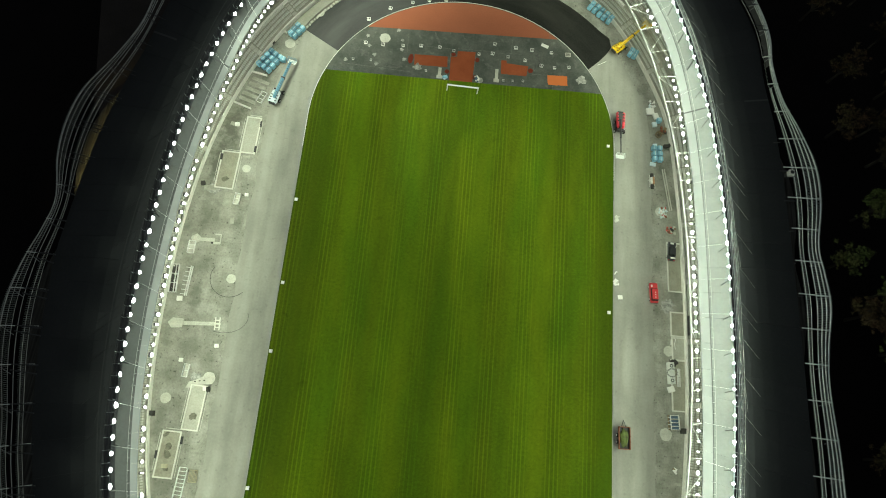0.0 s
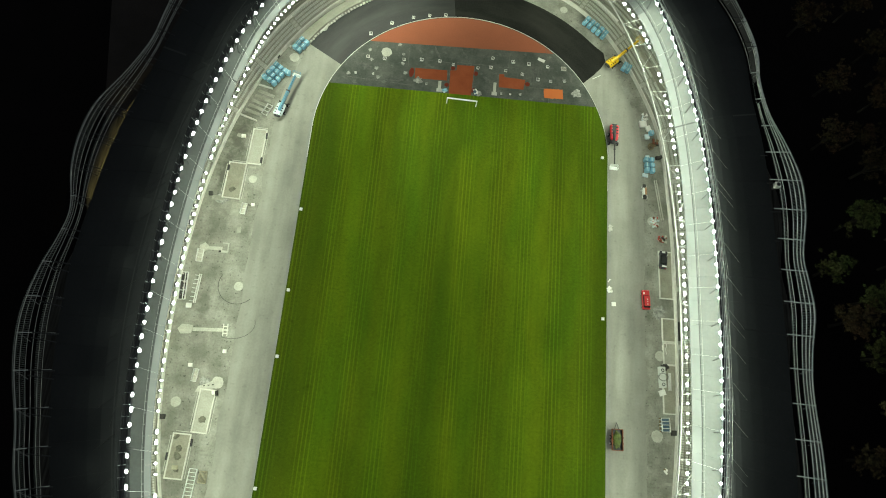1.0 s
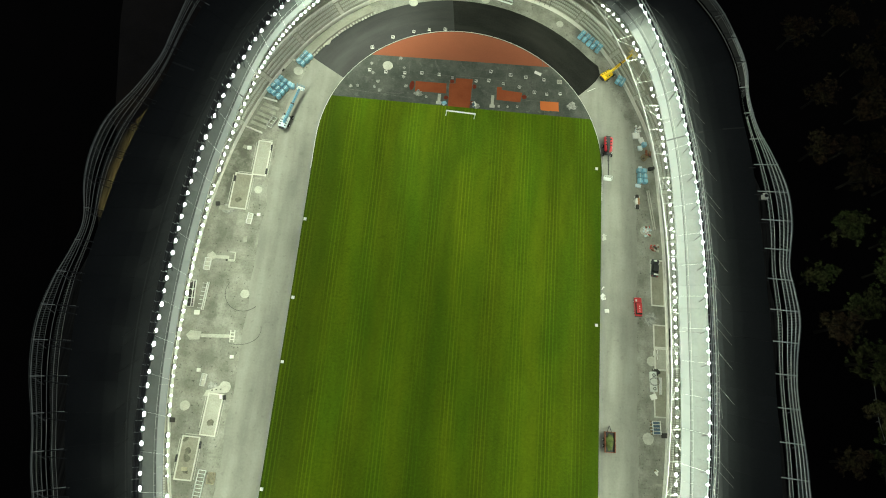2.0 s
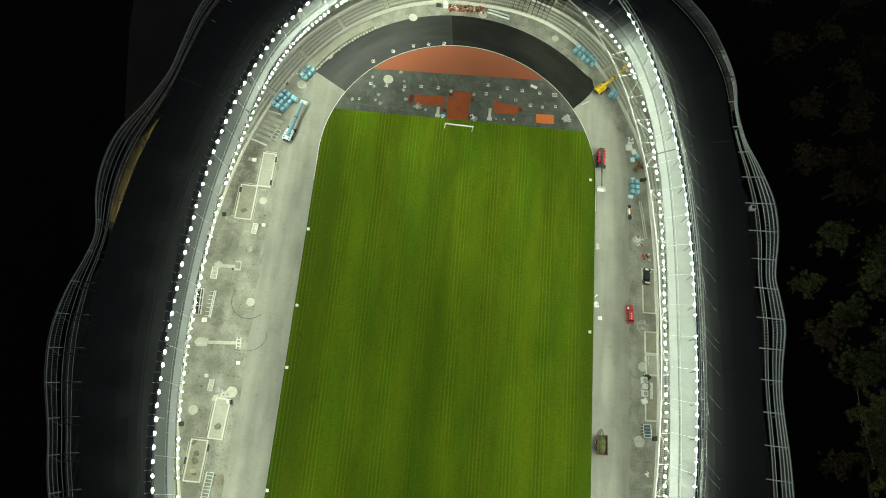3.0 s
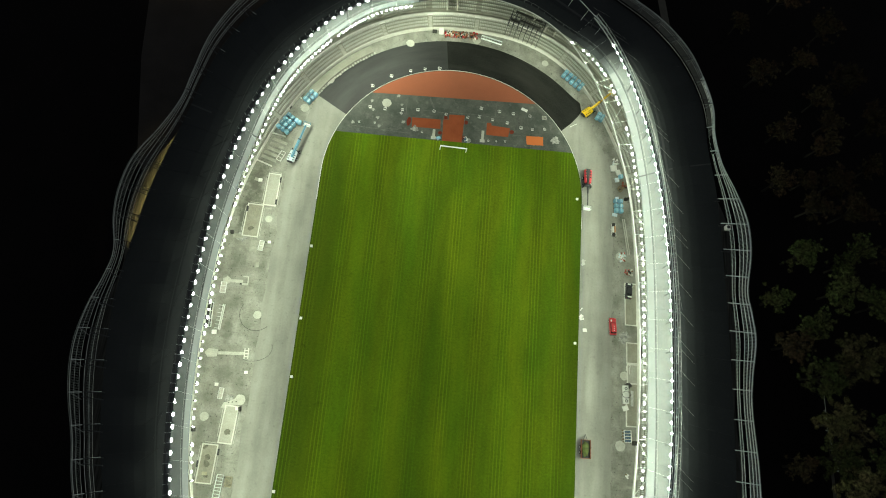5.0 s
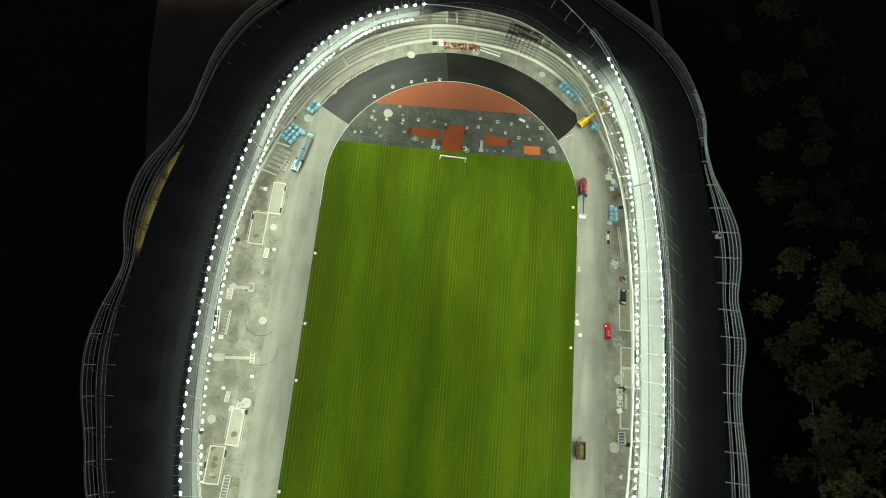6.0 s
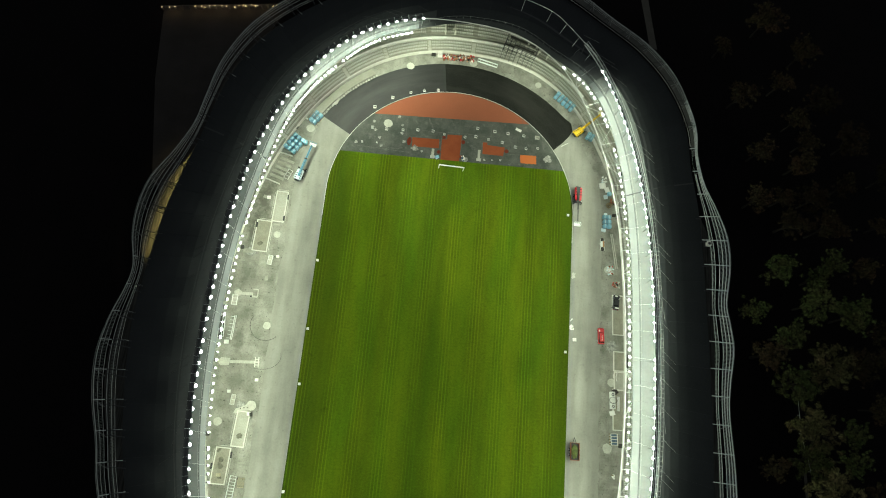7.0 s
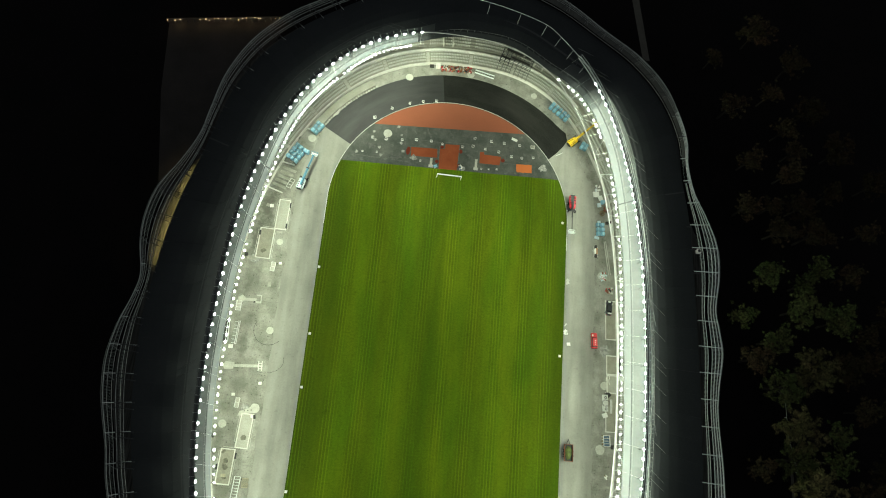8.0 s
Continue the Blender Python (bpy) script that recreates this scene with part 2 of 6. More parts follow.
    bp.inputs["Strength"].default_value = 0.5
    bp.inputs["Distance"].default_value = 0.04
    nt.links.new(noisy(9, 9, 3, 0.2, 0.8, 0, 1), bp.inputs["Height"])
    nt.links.new(bp.outputs[0], bs.inputs["Normal"])
    return mat


def streak_material(name, base, second, pale, rough):
    """Rolled asphalt of a curve: streaks run round the centre of the bend."""
    mat = material(name, base, rough, noise_scale=0.14, second=second, amount=0.9, fine=0.2, fine_scale=2.5, bump=0.15)
    nt = mat.node_tree
    base_in = nt.nodes["Principled BSDF"].inputs["Base Color"]
    last = base_in.links[0].from_socket
    geo = nt.nodes.new("ShaderNodeNewGeometry")
    sep = nt.nodes.new("ShaderNodeSeparateXYZ")
    nt.links.new(geo.outputs["Position"], sep.inputs[0])
    turn = nt.nodes.new("ShaderNodeMath")
    turn.operation = "ARCTAN2"
    nt.links.new(sep.outputs[1], turn.inputs[0])
    nt.links.new(sep.outputs[0], turn.inputs[1])
    far = nt.nodes.new("ShaderNodeVectorMath")
    far.operation = "LENGTH"
    nt.links.new(geo.outputs["Position"], far.inputs[0])
    vec = nt.nodes.new("ShaderNodeCombineXYZ")
    nt.links.new(turn.outputs[0], vec.inputs[0])
    nt.links.new(far.outputs["Value"], vec.inputs[1])
    for sx, sy, lo, hi, top in ((2.2, 0.35, 0.44, 0.72, 0.8), (6.0, 1.3, 0.55, 0.78, 0.3)):
        mp = nt.nodes.new("ShaderNodeMapping")
        mp.inputs["Scale"].default_value = (sx, sy, 1)
        nt.links.new(vec.outputs[0], mp.inputs[0])
        no = nt.nodes.new("ShaderNodeTexNoise")
        no.inputs["Scale"].default_value = 1
        no.inputs["Detail"].default_value = 5
        nt.links.new(mp.outputs[0], no.inputs["Vector"])
        mr = nt.nodes.new("ShaderNodeMapRange")
        for k, x in enumerate((lo, hi, 0.0, top)):
            mr.inputs[k + 1].default_value = x
        nt.links.new(no.outputs[0], mr.inputs[0])
        m = nt.nodes.new("ShaderNodeMix")
        m.data_type = "RGBA"
        m.inputs[7].default_value = (*pale, 1)
        nt.links.new(mr.outputs[0], m.inputs[0])
        nt.links.new(last, m.inputs[6])
        last = m.outputs[2]
    nt.links.new(last, base_in)
    return mat


M = dict(
    turf=grass_material(),
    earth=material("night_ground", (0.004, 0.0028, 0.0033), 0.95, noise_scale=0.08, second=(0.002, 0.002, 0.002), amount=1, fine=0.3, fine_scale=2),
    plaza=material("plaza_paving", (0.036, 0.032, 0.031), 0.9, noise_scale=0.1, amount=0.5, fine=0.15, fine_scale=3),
    deck=material("dark_deck", (0.06, 0.06, 0.056), 0.9, noise_scale=0.2, amount=0.5),
    asphalt=material("grey_asphalt", (0.285, 0.288, 0.252), 0.9, noise_scale=0.09, second=(0.215, 0.218, 0.19), amount=0.8, fine=0.05, fine_scale=2.2, bump=0.03, spots=0.12, spot_scale=0.8),
    concrete=material("apron_concrete", (0.29, 0.293, 0.255), 0.92, noise_scale=0.22, second=(0.155, 0.157, 0.128), amount=0.9, fine=0.13, fine_scale=2.6, bump=0.1, spots=0.5, spot_scale=1.5),
    black=streak_material("fresh_asphalt", (0.013, 0.0135, 0.012), (0.02, 0.0205, 0.018), (0.031, 0.031, 0.027), 0.85),
    dark=streak_material("worn_dark_asphalt", (0.016, 0.0175, 0.017), (0.01, 0.0105, 0.01), (0.036, 0.038, 0.036), 0.6),
    dzone=material("dark_grey_asphalt", (0.066, 0.075, 0.066), 0.9, noise_scale=0.2, second=(0.135, 0.142, 0.124), amount=0.9, fine=0.13, fine_scale=2.4, bump=0.04, spots=-0.4, spot_scale=0.7),
    red=material("brick_red_rubber", (0.32, 0.104, 0.056), 0.9, noise_scale=0.2, second=(0.29, 0.096, 0.052), amount=0.7, fine=0.06, fine_scale=4),
    darkred=material("dark_red_rubber", (0.29, 0.075, 0.03), 0.9, noise_scale=0.4, second=(0.23, 0.055, 0.022), amount=0.7, fine=0.06, fine_scale=4),
    deepred=material("fresh_dark_red_rubber", (0.17, 0.03, 0.016), 0.85, noise_scale=0.8, second=(0.12, 0.022, 0.012), amount=0.7, fine=0.08, fine_scale=5),
    orange=material("orange_rubber", (0.62, 0.18, 0.055), 0.9, noise_scale=0.5, second=(0.6, 0.16, 0.045), amount=0.6),
    white=material("white_paint", (0.78, 0.78, 0.74), 0.6, noise_scale=1.2, second=(0.6, 0.6, 0.55), amount=0.6),
    pale=material("pale_concrete", (0.50, 0.50, 0.44), 0.9, noise_scale=0.8, second=(0.36, 0.36, 0.31), amount=0.7, fine=0.1, fine_scale=4),
    edging=material("white_edging", (0.66, 0.66, 0.6), 0.85, noise_scale=1.0, second=(0.5, 0.5, 0.44), amount=0.6),
    cement=material("thin_cement", (0.40, 0.405, 0.37), 0.9, noise_scale=1.4, second=(0.1, 0.105, 0.1), amount=0.9, fine=0.2, fine_scale=5),
    stand=material("stand_concrete", (0.31, 0.31, 0.26), 0.9, noise_scale=0.4, second=(0.22, 0.22, 0.18), amount=0.7, fine=0.1, fine_scale=3),
    seat=material("grey_seat_plastic", (0.5, 0.51, 0.455), 0.5, noise_scale=1.0, second=(0.34, 0.35, 0.3), amount=0.5),
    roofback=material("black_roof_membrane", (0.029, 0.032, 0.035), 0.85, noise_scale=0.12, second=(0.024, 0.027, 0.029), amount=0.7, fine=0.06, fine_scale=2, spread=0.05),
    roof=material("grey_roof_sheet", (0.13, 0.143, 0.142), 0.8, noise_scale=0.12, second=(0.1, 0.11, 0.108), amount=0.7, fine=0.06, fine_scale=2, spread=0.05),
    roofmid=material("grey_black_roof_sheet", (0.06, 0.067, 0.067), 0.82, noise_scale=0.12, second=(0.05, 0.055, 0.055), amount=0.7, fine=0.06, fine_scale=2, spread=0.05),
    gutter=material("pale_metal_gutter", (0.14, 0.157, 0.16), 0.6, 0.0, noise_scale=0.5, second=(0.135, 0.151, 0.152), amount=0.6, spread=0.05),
    steel=material("galvanised_steel", (0.80, 0.86, 0.82), 0.5, 0.0, noise_scale=1.5, second=(0.45, 0.48, 0.46), amount=0.5),
    whitesteel=material("white_painted_steel", (0.74, 0.75, 0.72), 0.5, noise_scale=1.2, second=(0.48, 0.49, 0.46), amount=0.5),
    greysteel=material("light_grey_steel", (0.52, 0.55, 0.53), 0.6, noise_scale=0.8, amount=0.6),
    dullsteel=material("mid_grey_steel", (0.30, 0.32, 0.31), 0.6, noise_scale=0.8, amount=0.6),
    darksteel=material("dark_steel", (0.03, 0.033, 0.036), 0.6, 0.2),
    lens=material("floodlight_lens", (0.9, 0.9, 0.9), 0.3, emit=(0.90, 1.0, 0.93), strength=18.0),
    palewood=material("pale_weathered_timber", (0.42, 0.39, 0.28), 0.9, noise_scale=1.0, amount=0.4, fine=0.15, fine_scale=6),
    timber=material("aged_timber", (0.22, 0.17, 0.10), 0.9, noise_scale=1.0, amount=0.6, fine=0.2, fine_scale=6),
)


def add_streaks(mat, sx, sy, low, high):
    """Long bands along y: wear on the straights, plain streaks on the deck."""
    nt = mat.node_tree
    base_in = nt.nodes["Principled BSDF"].inputs["Base Color"]
    last = base_in.links[0].from_socket
    geo = nt.nodes.new("ShaderNodeNewGeometry")
    mp = nt.nodes.new("ShaderNodeMapping")
    mp.inputs["Scale"].default_value = (sx, sy, 1)
    nt.links.new(geo.outputs["Position"], mp.inputs[0])
    no = nt.nodes.new("ShaderNodeTexNoise")
    no.inputs["Scale"].default_value = 1
    no.inputs["Detail"].default_value = 5
    nt.links.new(mp.outputs[0], no.inputs["Vector"])
    mr = nt.nodes.new("ShaderNodeMapRange")
    for k, x in enumerate((0.3, 0.7, low, high)):
        mr.inputs[k + 1].default_value = x
    nt.links.new(no.outputs[0], mr.inputs[0])
    sc = nt.nodes.new("ShaderNodeVectorMath")
    sc.operation = "SCALE"
    nt.links.new(last, sc.inputs[0])
    nt.links.new(mr.outputs[0], sc.inputs[3])
    nt.links.new(sc.outputs[0], base_in)


add_streaks(M["asphalt"], 0.4, 0.05, 0.84, 1.14)
add_streaks(M["deck"], 2.2, 0.1, 0.35, 1.3)
add_streaks(M["concrete"], 0.35, 0.12, 0.84, 1.16)


def add_stains(mat, stains, tint):
    """Dried mud and oil: blots (x, y, half width, half length, strength) with torn edges."""
    nt = mat.node_tree
    base_in = nt.nodes["Principled BSDF"].inputs["Base Color"]
    last = base_in.links[0].from_socket
    geo = nt.nodes.new("ShaderNodeNewGeometry")
    no = nt.nodes.new("ShaderNodeTexNoise")
    no.inputs["Scale"].default_value = 0.55
    no.inputs["Detail"].default_value = 7
    no.inputs["Roughness"].default_value = 0.68
    nt.links.new(geo.outputs["Position"], no.inputs["Vector"])
    for x, y, w, h, k in stains:
        mp = nt.nodes.new("ShaderNodeMapping")
        mp.inputs["Scale"].default_value = (1 / w, 1 / h, 0)
        mp.inputs["Location"].default_value = (-x / w, -y / h, 0)
        nt.links.new(geo.outputs["Position"], mp.inputs[0])
        far = nt.nodes.new("ShaderNodeVectorMath")
        far.operation = "LENGTH"
        nt.links.new(mp.outputs[0], far.inputs[0])
        torn = nt.nodes.new("ShaderNodeMath")
        torn.operation = "MULTIPLY_ADD"
        torn.inputs[1].default_value = 2.6
        nt.links.new(no.outputs[0], torn.inputs[0])
        nt.links.new(far.outputs["Value"], torn.inputs[2])
        mr = nt.nodes.new("ShaderNodeMapRange")
        mr.interpolation_type = "SMOOTHSTEP"
        for i, v in enumerate((1.5, 2.4, k, 0.0)):
            mr.inputs[i + 1].default_value = v
        nt.links.new(torn.outputs[0], mr.inputs[0])
        m = nt.nodes.new("ShaderNodeMix")
        m.data_type = "RGBA"
        m.inputs[7].default_value = (*tint, 1)
        nt.links.new(mr.outputs[0], m.inputs[0])
        nt.links.new(last, m.inputs[6])
        last = m.outputs[2]
    nt.links.new(last, base_in)


add_stains(M["concrete"], [(-53.2, -5.5, 3.0, 6.0, 0.85), (-54.7, -14.3, 2.2, 5.5, 0.85), (-50.4, 2.1, 3.2, 3.6, 0.6), (-54.0, -26.5, 3.2, 3.6, 0.5), (-53.3, -45.5, 1.8, 4.2, 0.6), (-53.0, -38.7, 2.0, 3.5, 0.35), (-52.0, -55.5, 3.2, 3.0, 0.35), (-55.2, -70.5, 1.6, 5.0, 0.5), (-52.3, -83.3, 3.0, 3.0, 0.45)], (0.105, 0.108, 0.086))


# ---- floodlights that carry the light ----
def spot(name, at, aim, watts, angle, blend=0.6):
    data = bpy.data.lights.new(name, "SPOT")
    data.energy, data.spot_size, data.spot_blend, data.color, data.shadow_soft_size = watts, radians(angle), blend, FLOOD, 0.5
    ob = new(name, data)
    ob.matrix_basis = look(at, aim)
    return tagged(ob, "white spot lamp for floodlight and added spill", "lamp", kind="structure")


def beams(shape, lo, hi, step, z, reach, watts, angle, inset=0.9, blend=0.6):
    for p, out in line(shape, lo, hi, step):
        at = Vector((p.x, p.y, z)) - out * inset
        spot("flood_beam", at, at - out * reach - Vector((0, 0, z)), watts, angle, blend)


beams(INNER, 107, 150, 9.0, 13.6, 8, 780, 164, 1.2, 0.3)
beams(INNER, 156, 230, 9.0, 13.6, 8, 2850, 164, 1.2, 0.3)
beams(INNER, 56, 20, 9.0, 13.6, 8, 1050, 164, 1.2, 0.3)
beams(INNER, 14, -52, 9.0, 13.6, 8, 1420, 164, 1.2, 0.3)
beams(WALK_WEST, 103, 222, 12.0, 20.6, 52, 2100, 132)
beams(WALK_EAST, 50, -42, 12.0, 20.6, 44, 1700, 140)
beams(WALK_WEST, 108, 194, 11.0, 20.6, 66, 14200, 40)
beams(WALK_WEST, 200, 228, 11.0, 20.6, 66, 6500, 40)
beams(WALK_EAST, 48, 2, 11.0, 20.6, 56, 16200, 42)
beams(WALK_EAST, -4, -24, 11.0, 20.6, 56, 15800, 42)
beams(WALK_EAST, -30, -47, 11.0, 20.6, 56, 5000, 42)
# extra rows for spill: steep ones light the roof strip, outward ones roof and rim
beams(WALK_EAST, 43, -60, 7.0, 20.1, 1.0, 3700, 148, 0.4, 0.7)
beams(WALK_EAST, 41, -60, 9.0, 20.1, -28, 1600, 118, -1.3)
beams(WALK_WEST, 101, 136, 4.5, 20.1, 3.5, 2700, 120, 0.8)
beams(WALK_WEST, 139, 152, 4.5, 20.1, 3.5, 1500, 112, 0.8)
beams(WALK_WEST, 154, 240, 4.5, 20.1, 3.5, 950, 112, 0.8)
beams(WALK_WEST, 104, 240, 6.0, 20.1, -4.5, 520, 132, -1.1)
# added without a fixture, to brighten the west rim's brackets
beams(WALK_WEST, 168, 240, 12.0, 20.1, -60, 850, 56, -1.3)
for shape, angles in ((INNER, (112, 122, 133, 146)), (INNER, (48, 40, 32, 22))):
    for ang in angles:
        p = oval(*shape, radians(ang))
        spot("end_beam", (p.x * 0.97, p.y - 1.0, 13.6), (0, 51, 3), 13500, 62)

# ---- ground ----
def ring_points(shape, n=240):
    return [oval(*shape, 2 * math.pi * i / n) for i in range(n)]


bm = bmesh.new()
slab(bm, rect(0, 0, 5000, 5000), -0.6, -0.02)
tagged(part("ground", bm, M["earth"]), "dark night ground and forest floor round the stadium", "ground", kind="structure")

bm = bmesh.new()
slab(bm, [(p.x * 1.03, CY + (p.y - CY) * 1.03) for p in ring_points(FRONT)], -0.02, 0.0)
tagged(part("apron", bm, M["concrete"]), "stained grey concrete apron inside the bowl", "pavement", kind="structure")

bm = bmesh.new()
slab(bm, [(-90.2, 28), (-84.6, -3), (-80, -10), (-66, 36), (-55, 60), (-92.6, 53)], -0.02, 0.0)
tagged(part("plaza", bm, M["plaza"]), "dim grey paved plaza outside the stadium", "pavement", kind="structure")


def arc(r, lo, hi, n=48):
    return [(r * math.cos(radians(mix(lo, hi, i / n))), r * math.sin(radians(mix(lo, hi, i / n)))) for i in range(n + 1)]


SOUTH = 2 * CY
# running track: grey asphalt lanes with one fresh black curve
bm = bmesh.new()
TR = 45.6
sides = [(TR, y) for y in range(-84, 0, 2)]
outer = [(x, y) for x, y in sides] + arc(TR, 0, 180) + [(-x, SOUTH - y) for x, y in sides] + [(-x, SOUTH - y) for x, y in arc(TR, 0, 180)]
outer = [(x * w, y) for x, y in outer for w in [1 + 0.016 * noise.noise(Vector((x * 0.1, y * 0.16, 0.5)))]]
slab(bm, outer, 0.0, 0.008)
tagged(part("running_track", bm, M["asphalt"]), "smooth grey asphalt running track base", "running track", kind="structure")
bm = bmesh.new()
slab(bm, arc(46.3, 97, 150.5) + arc(36.5, 150.5, 97), 0.0, 0.016)
tagged(part("dark_track_curve", bm, M["dark"]), "worn dark asphalt curve of the track", "running track", kind="structure")
bm = bmesh.new()
end = [(46.4, 44.5), (46.9, 41.5), (45.6, 38.6), (43.4, 37.4), (40.5, 36.4), (36.5, 35.4)]
slab(bm, arc(46.3, 46, 97) + arc(36.5, 97, 36) + [(r * math.cos(radians(a)), r * math.sin(radians(a))) for r, a in reversed(end)], 0.0, 0.018)
tagged(part("black_track_curve", bm, M["black"]), "fresh black asphalt curve of the track", "running track", kind="structure")

# infield
bm = bmesh.new()
slab(bm, arc(KERB - 0.05, 0, 180) + [(-x, SOUTH - y) for x, y in arc(KERB - 0.05, 0, 180)], 0.0, 0.02)
tagged(part("end_zone", bm, M["dzone"]), "dark grey asphalt end zone with pale scuffs", "pavement", kind="structure")


a0 = math.degrees(math.asin(12.6 / KERB))
a1 = math.degrees(math.asin(14.8 / KERB))
bm = bmesh.new()
slab(bm, [(KERB - 0.12, SOUTH - 13)] + arc(KERB - 0.12, 0, a1, 10) + arc(KERB - 0.12, 180 - a0, 180, 10) + [(-KERB + 0.12, SOUTH - 13)], 0.0, 0.05)
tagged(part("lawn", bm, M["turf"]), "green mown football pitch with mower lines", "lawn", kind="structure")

bm = bmesh.new()
path = [Vector((KERB, y, 0.05)) for y in range(-8, 0, 4)] + [Vector((x, y, 0.05)) for x, y in arc(KERB, 0, 180, 72)] + [Vector((-KERB, y, 0.05)) for y in range(-4, -12, -4)]
pipe(bm, path, 0.06, 6)
tagged(part("kerb_curve", bm, M["white"]), "thin white kerb along the inner track curve", "kerb", kind="structure")
bm = bmesh.new()
path = [Vector((-KERB, y, 0.04)) for y in range(-9, -86, -4)]
path += [Vector((x, SOUTH - y, 0.04)) for x, y in [(-KERB * math.cos(radians(t)), KERB * math.sin(radians(t))) for t in range(0, 181, 4)]]
path += [Vector((KERB, y, 0.04)) for y in range(-82, -8, 4)]
pipe(bm, path, 0.07, 6)
M["kerbgrey"] = material("worn_grey_kerb", (0.36, 0.365, 0.33), 0.9, noise_scale=0.15, second=(0.2, 0.2, 0.17), amount=0.9)
tagged(part("kerb_straight", bm, M["kerbgrey"]), "worn grey kerb along the straight track edge", "kerb", kind="structure")

# red rubber areas
bm = bmesh.new()
th0, th1 = math.degrees(math.asin(28.9 / 36.3)), 180 - math.degrees(math.asin(25.9 / 36.3))
slab(bm, arc(36.3, th0, th1, 40), 0.0, 0.032)
tagged(part("red_segment", bm, M["red"]), "brick-red rubber segment inside the track curve", "running track", kind="structure")
bm = bmesh.new()
slab(bm, rect(-9.25, 18.4, 8.1, 2.95, 3), 0.0, 0.032)
tagged(part("west_runway", bm, M["darkred"]), "dark red rubber runway strip", "runway", kind="structure")
bm = bmesh.new()
slab(bm, [(-4.35, 12.95), (1.2, 13.2), (1.5, 22.3), (-2.9, 22.0), (-2.95, 20.4), (-4.5, 20.2)], 0.0, 0.036)
tagged(part("middle_runway", bm, M["darkred"]), "dark red rubber run-up area behind the goal", "runway", kind="structure")
bm = bmesh.new()
slab(bm, [(8.1, 17.1), (14.4, 17.2), (14.8, 20.1), (9.4, 20.2), (9.3, 21.0), (8.0, 20.9)], 0.0, 0.032)
tagged(part("east_runway", bm, M["darkred"]), "dark red rubber run-up strip", "runway", kind="structure")
bm = bmesh.new()
edge = [(x + 0.16 * noise.noise(Vector((x * 2.3, y * 2.3, 1.0))), y + 0.16 * noise.noise(Vector((x * 2.3, y * 2.3, 5.0)))) for a, b in zip(rect(22.2, 17.1, 4.9, 2.7, 3), rect(22.2, 17.1, 4.9, 2.7, 3)[1:] + rect(22.2, 17.1, 4.9, 2.7, 3)[:1]) for k in range(9) for x, y in [(mix(a[0], b[0], k / 9), mix(a[1], b[1], k / 9))]]
slab(bm, edge, 0.0, 0.034)
tagged(part("orange_patch", bm, M["orange"]), "bright orange rubber rectangle", "pavement", kind="structure")

# ---- bowl: front wall and stands ----
def bowl(lo, hi, step, profile):
    """Cross-sections along the front line; profile: (outward offset, height)."""
    return [[Vector((p.x, p.y, 0)) + out * o + Vector((0, 0, z)) for o, z in profile] for p, out in line(FRONT, lo, hi, step)]


bm = bmesh.new()
loft(bm, bowl(0, 360, 3.0, [(0, 0), (0, 1.25), (0.28, 1.25), (0.28, 0.3)])[:-1])
tagged(part("boundary_wall", bm, M["edging"]), "pale concrete wall in front of the stands", "wall", kind="structure")
profile = [(0.28, 0.6), (0.6, 0.6)]
o, z = 0.6, 0.6
LOW = []
for k in range(4):
    z += 0.42
    LOW.append((o + 0.42, z))
    profile += [(o, z), (o + 0.75, z)]
    o += 0.75
profile += [(o, z + 0.85), (o + 0.35, z + 0.85), (o + 0.35, z + 0.2), (o + 1.5, z + 0.2)]
o, z = o + 1.5, z + 0.2
MID = (o, z)
for k in range(8):
    z += 0.5
    profile += [(o, z), (o + 0.8, z)]
    o += 0.8
profile += [(o, z + 4.0), (o + 0.3, z + 4.0), (o + 0.3, 0)]
bm = bmesh.new()
loft(bm, bowl(0, 360, 3.0, profile)[:-1])
tagged(part("grandstand", bm, M["stand"]), "pale concrete grandstand tiers under the roof", "grandstand", kind="structure")

# pale parapets on the tier edges
bm = bmesh.new()
o, z = LOW[-1][0] + 0.33, LOW[-1][1]
loft(bm, bowl(54, 262, 3.0, [(o - 0.03, z + 0.02), (o - 0.03, z + 0.9), (o + 0.39, z + 0.9), (o + 0.39, z + 0.22)]), False)
tagged(part("tier_parapet", bm, M["white"]), "white painted parapet between the two tiers", "parapet", kind="structure")

# ---- roof ----
N_ROOF = 96


def roof_z(u):
    return 14.7 + 1.5 * math.sin(math.pi * min(1, u * 1.25) * 0.62) - 5.2 * max(0, u - 0.35) ** 1.2


def roof_point(phi, u, lift=0.0):
    a, b = oval(*INNER, phi), oval(*OUTER, phi)
    p = a.lerp(b, u)
    return Vector((p.x, p.y, roof_z(u) + lift))


def even_angles(count):
    """Angles that part the inner roof edge into even lengths."""
    n = 20000
    pts = [oval(*INNER, 2 * math.pi * i / n) for i in range(n + 1)]
    run = [0.0]
    for p, q in zip(pts, pts[1:]):
        run.append(run[-1] + (q - p).length)
    res, j = [], 0
    for k in range(count):
        d = run[-1] * k / count
        while run[j + 1] < d:
            j += 1
        res.append(2 * math.pi * (j + (d - run[j]) / max(1e-9, run[j + 1] - run[j])) / n)
    return res


roof = thing("roof", "dark panelled ring roof over the stands", "roof", kind="structure")
FINE = 60
ang = even_angles(N_ROOF * FINE)


def strip_at(phi):
    return mix(0.066, 0.085, smooth(-0.5, 0.5, math.cos(phi)))


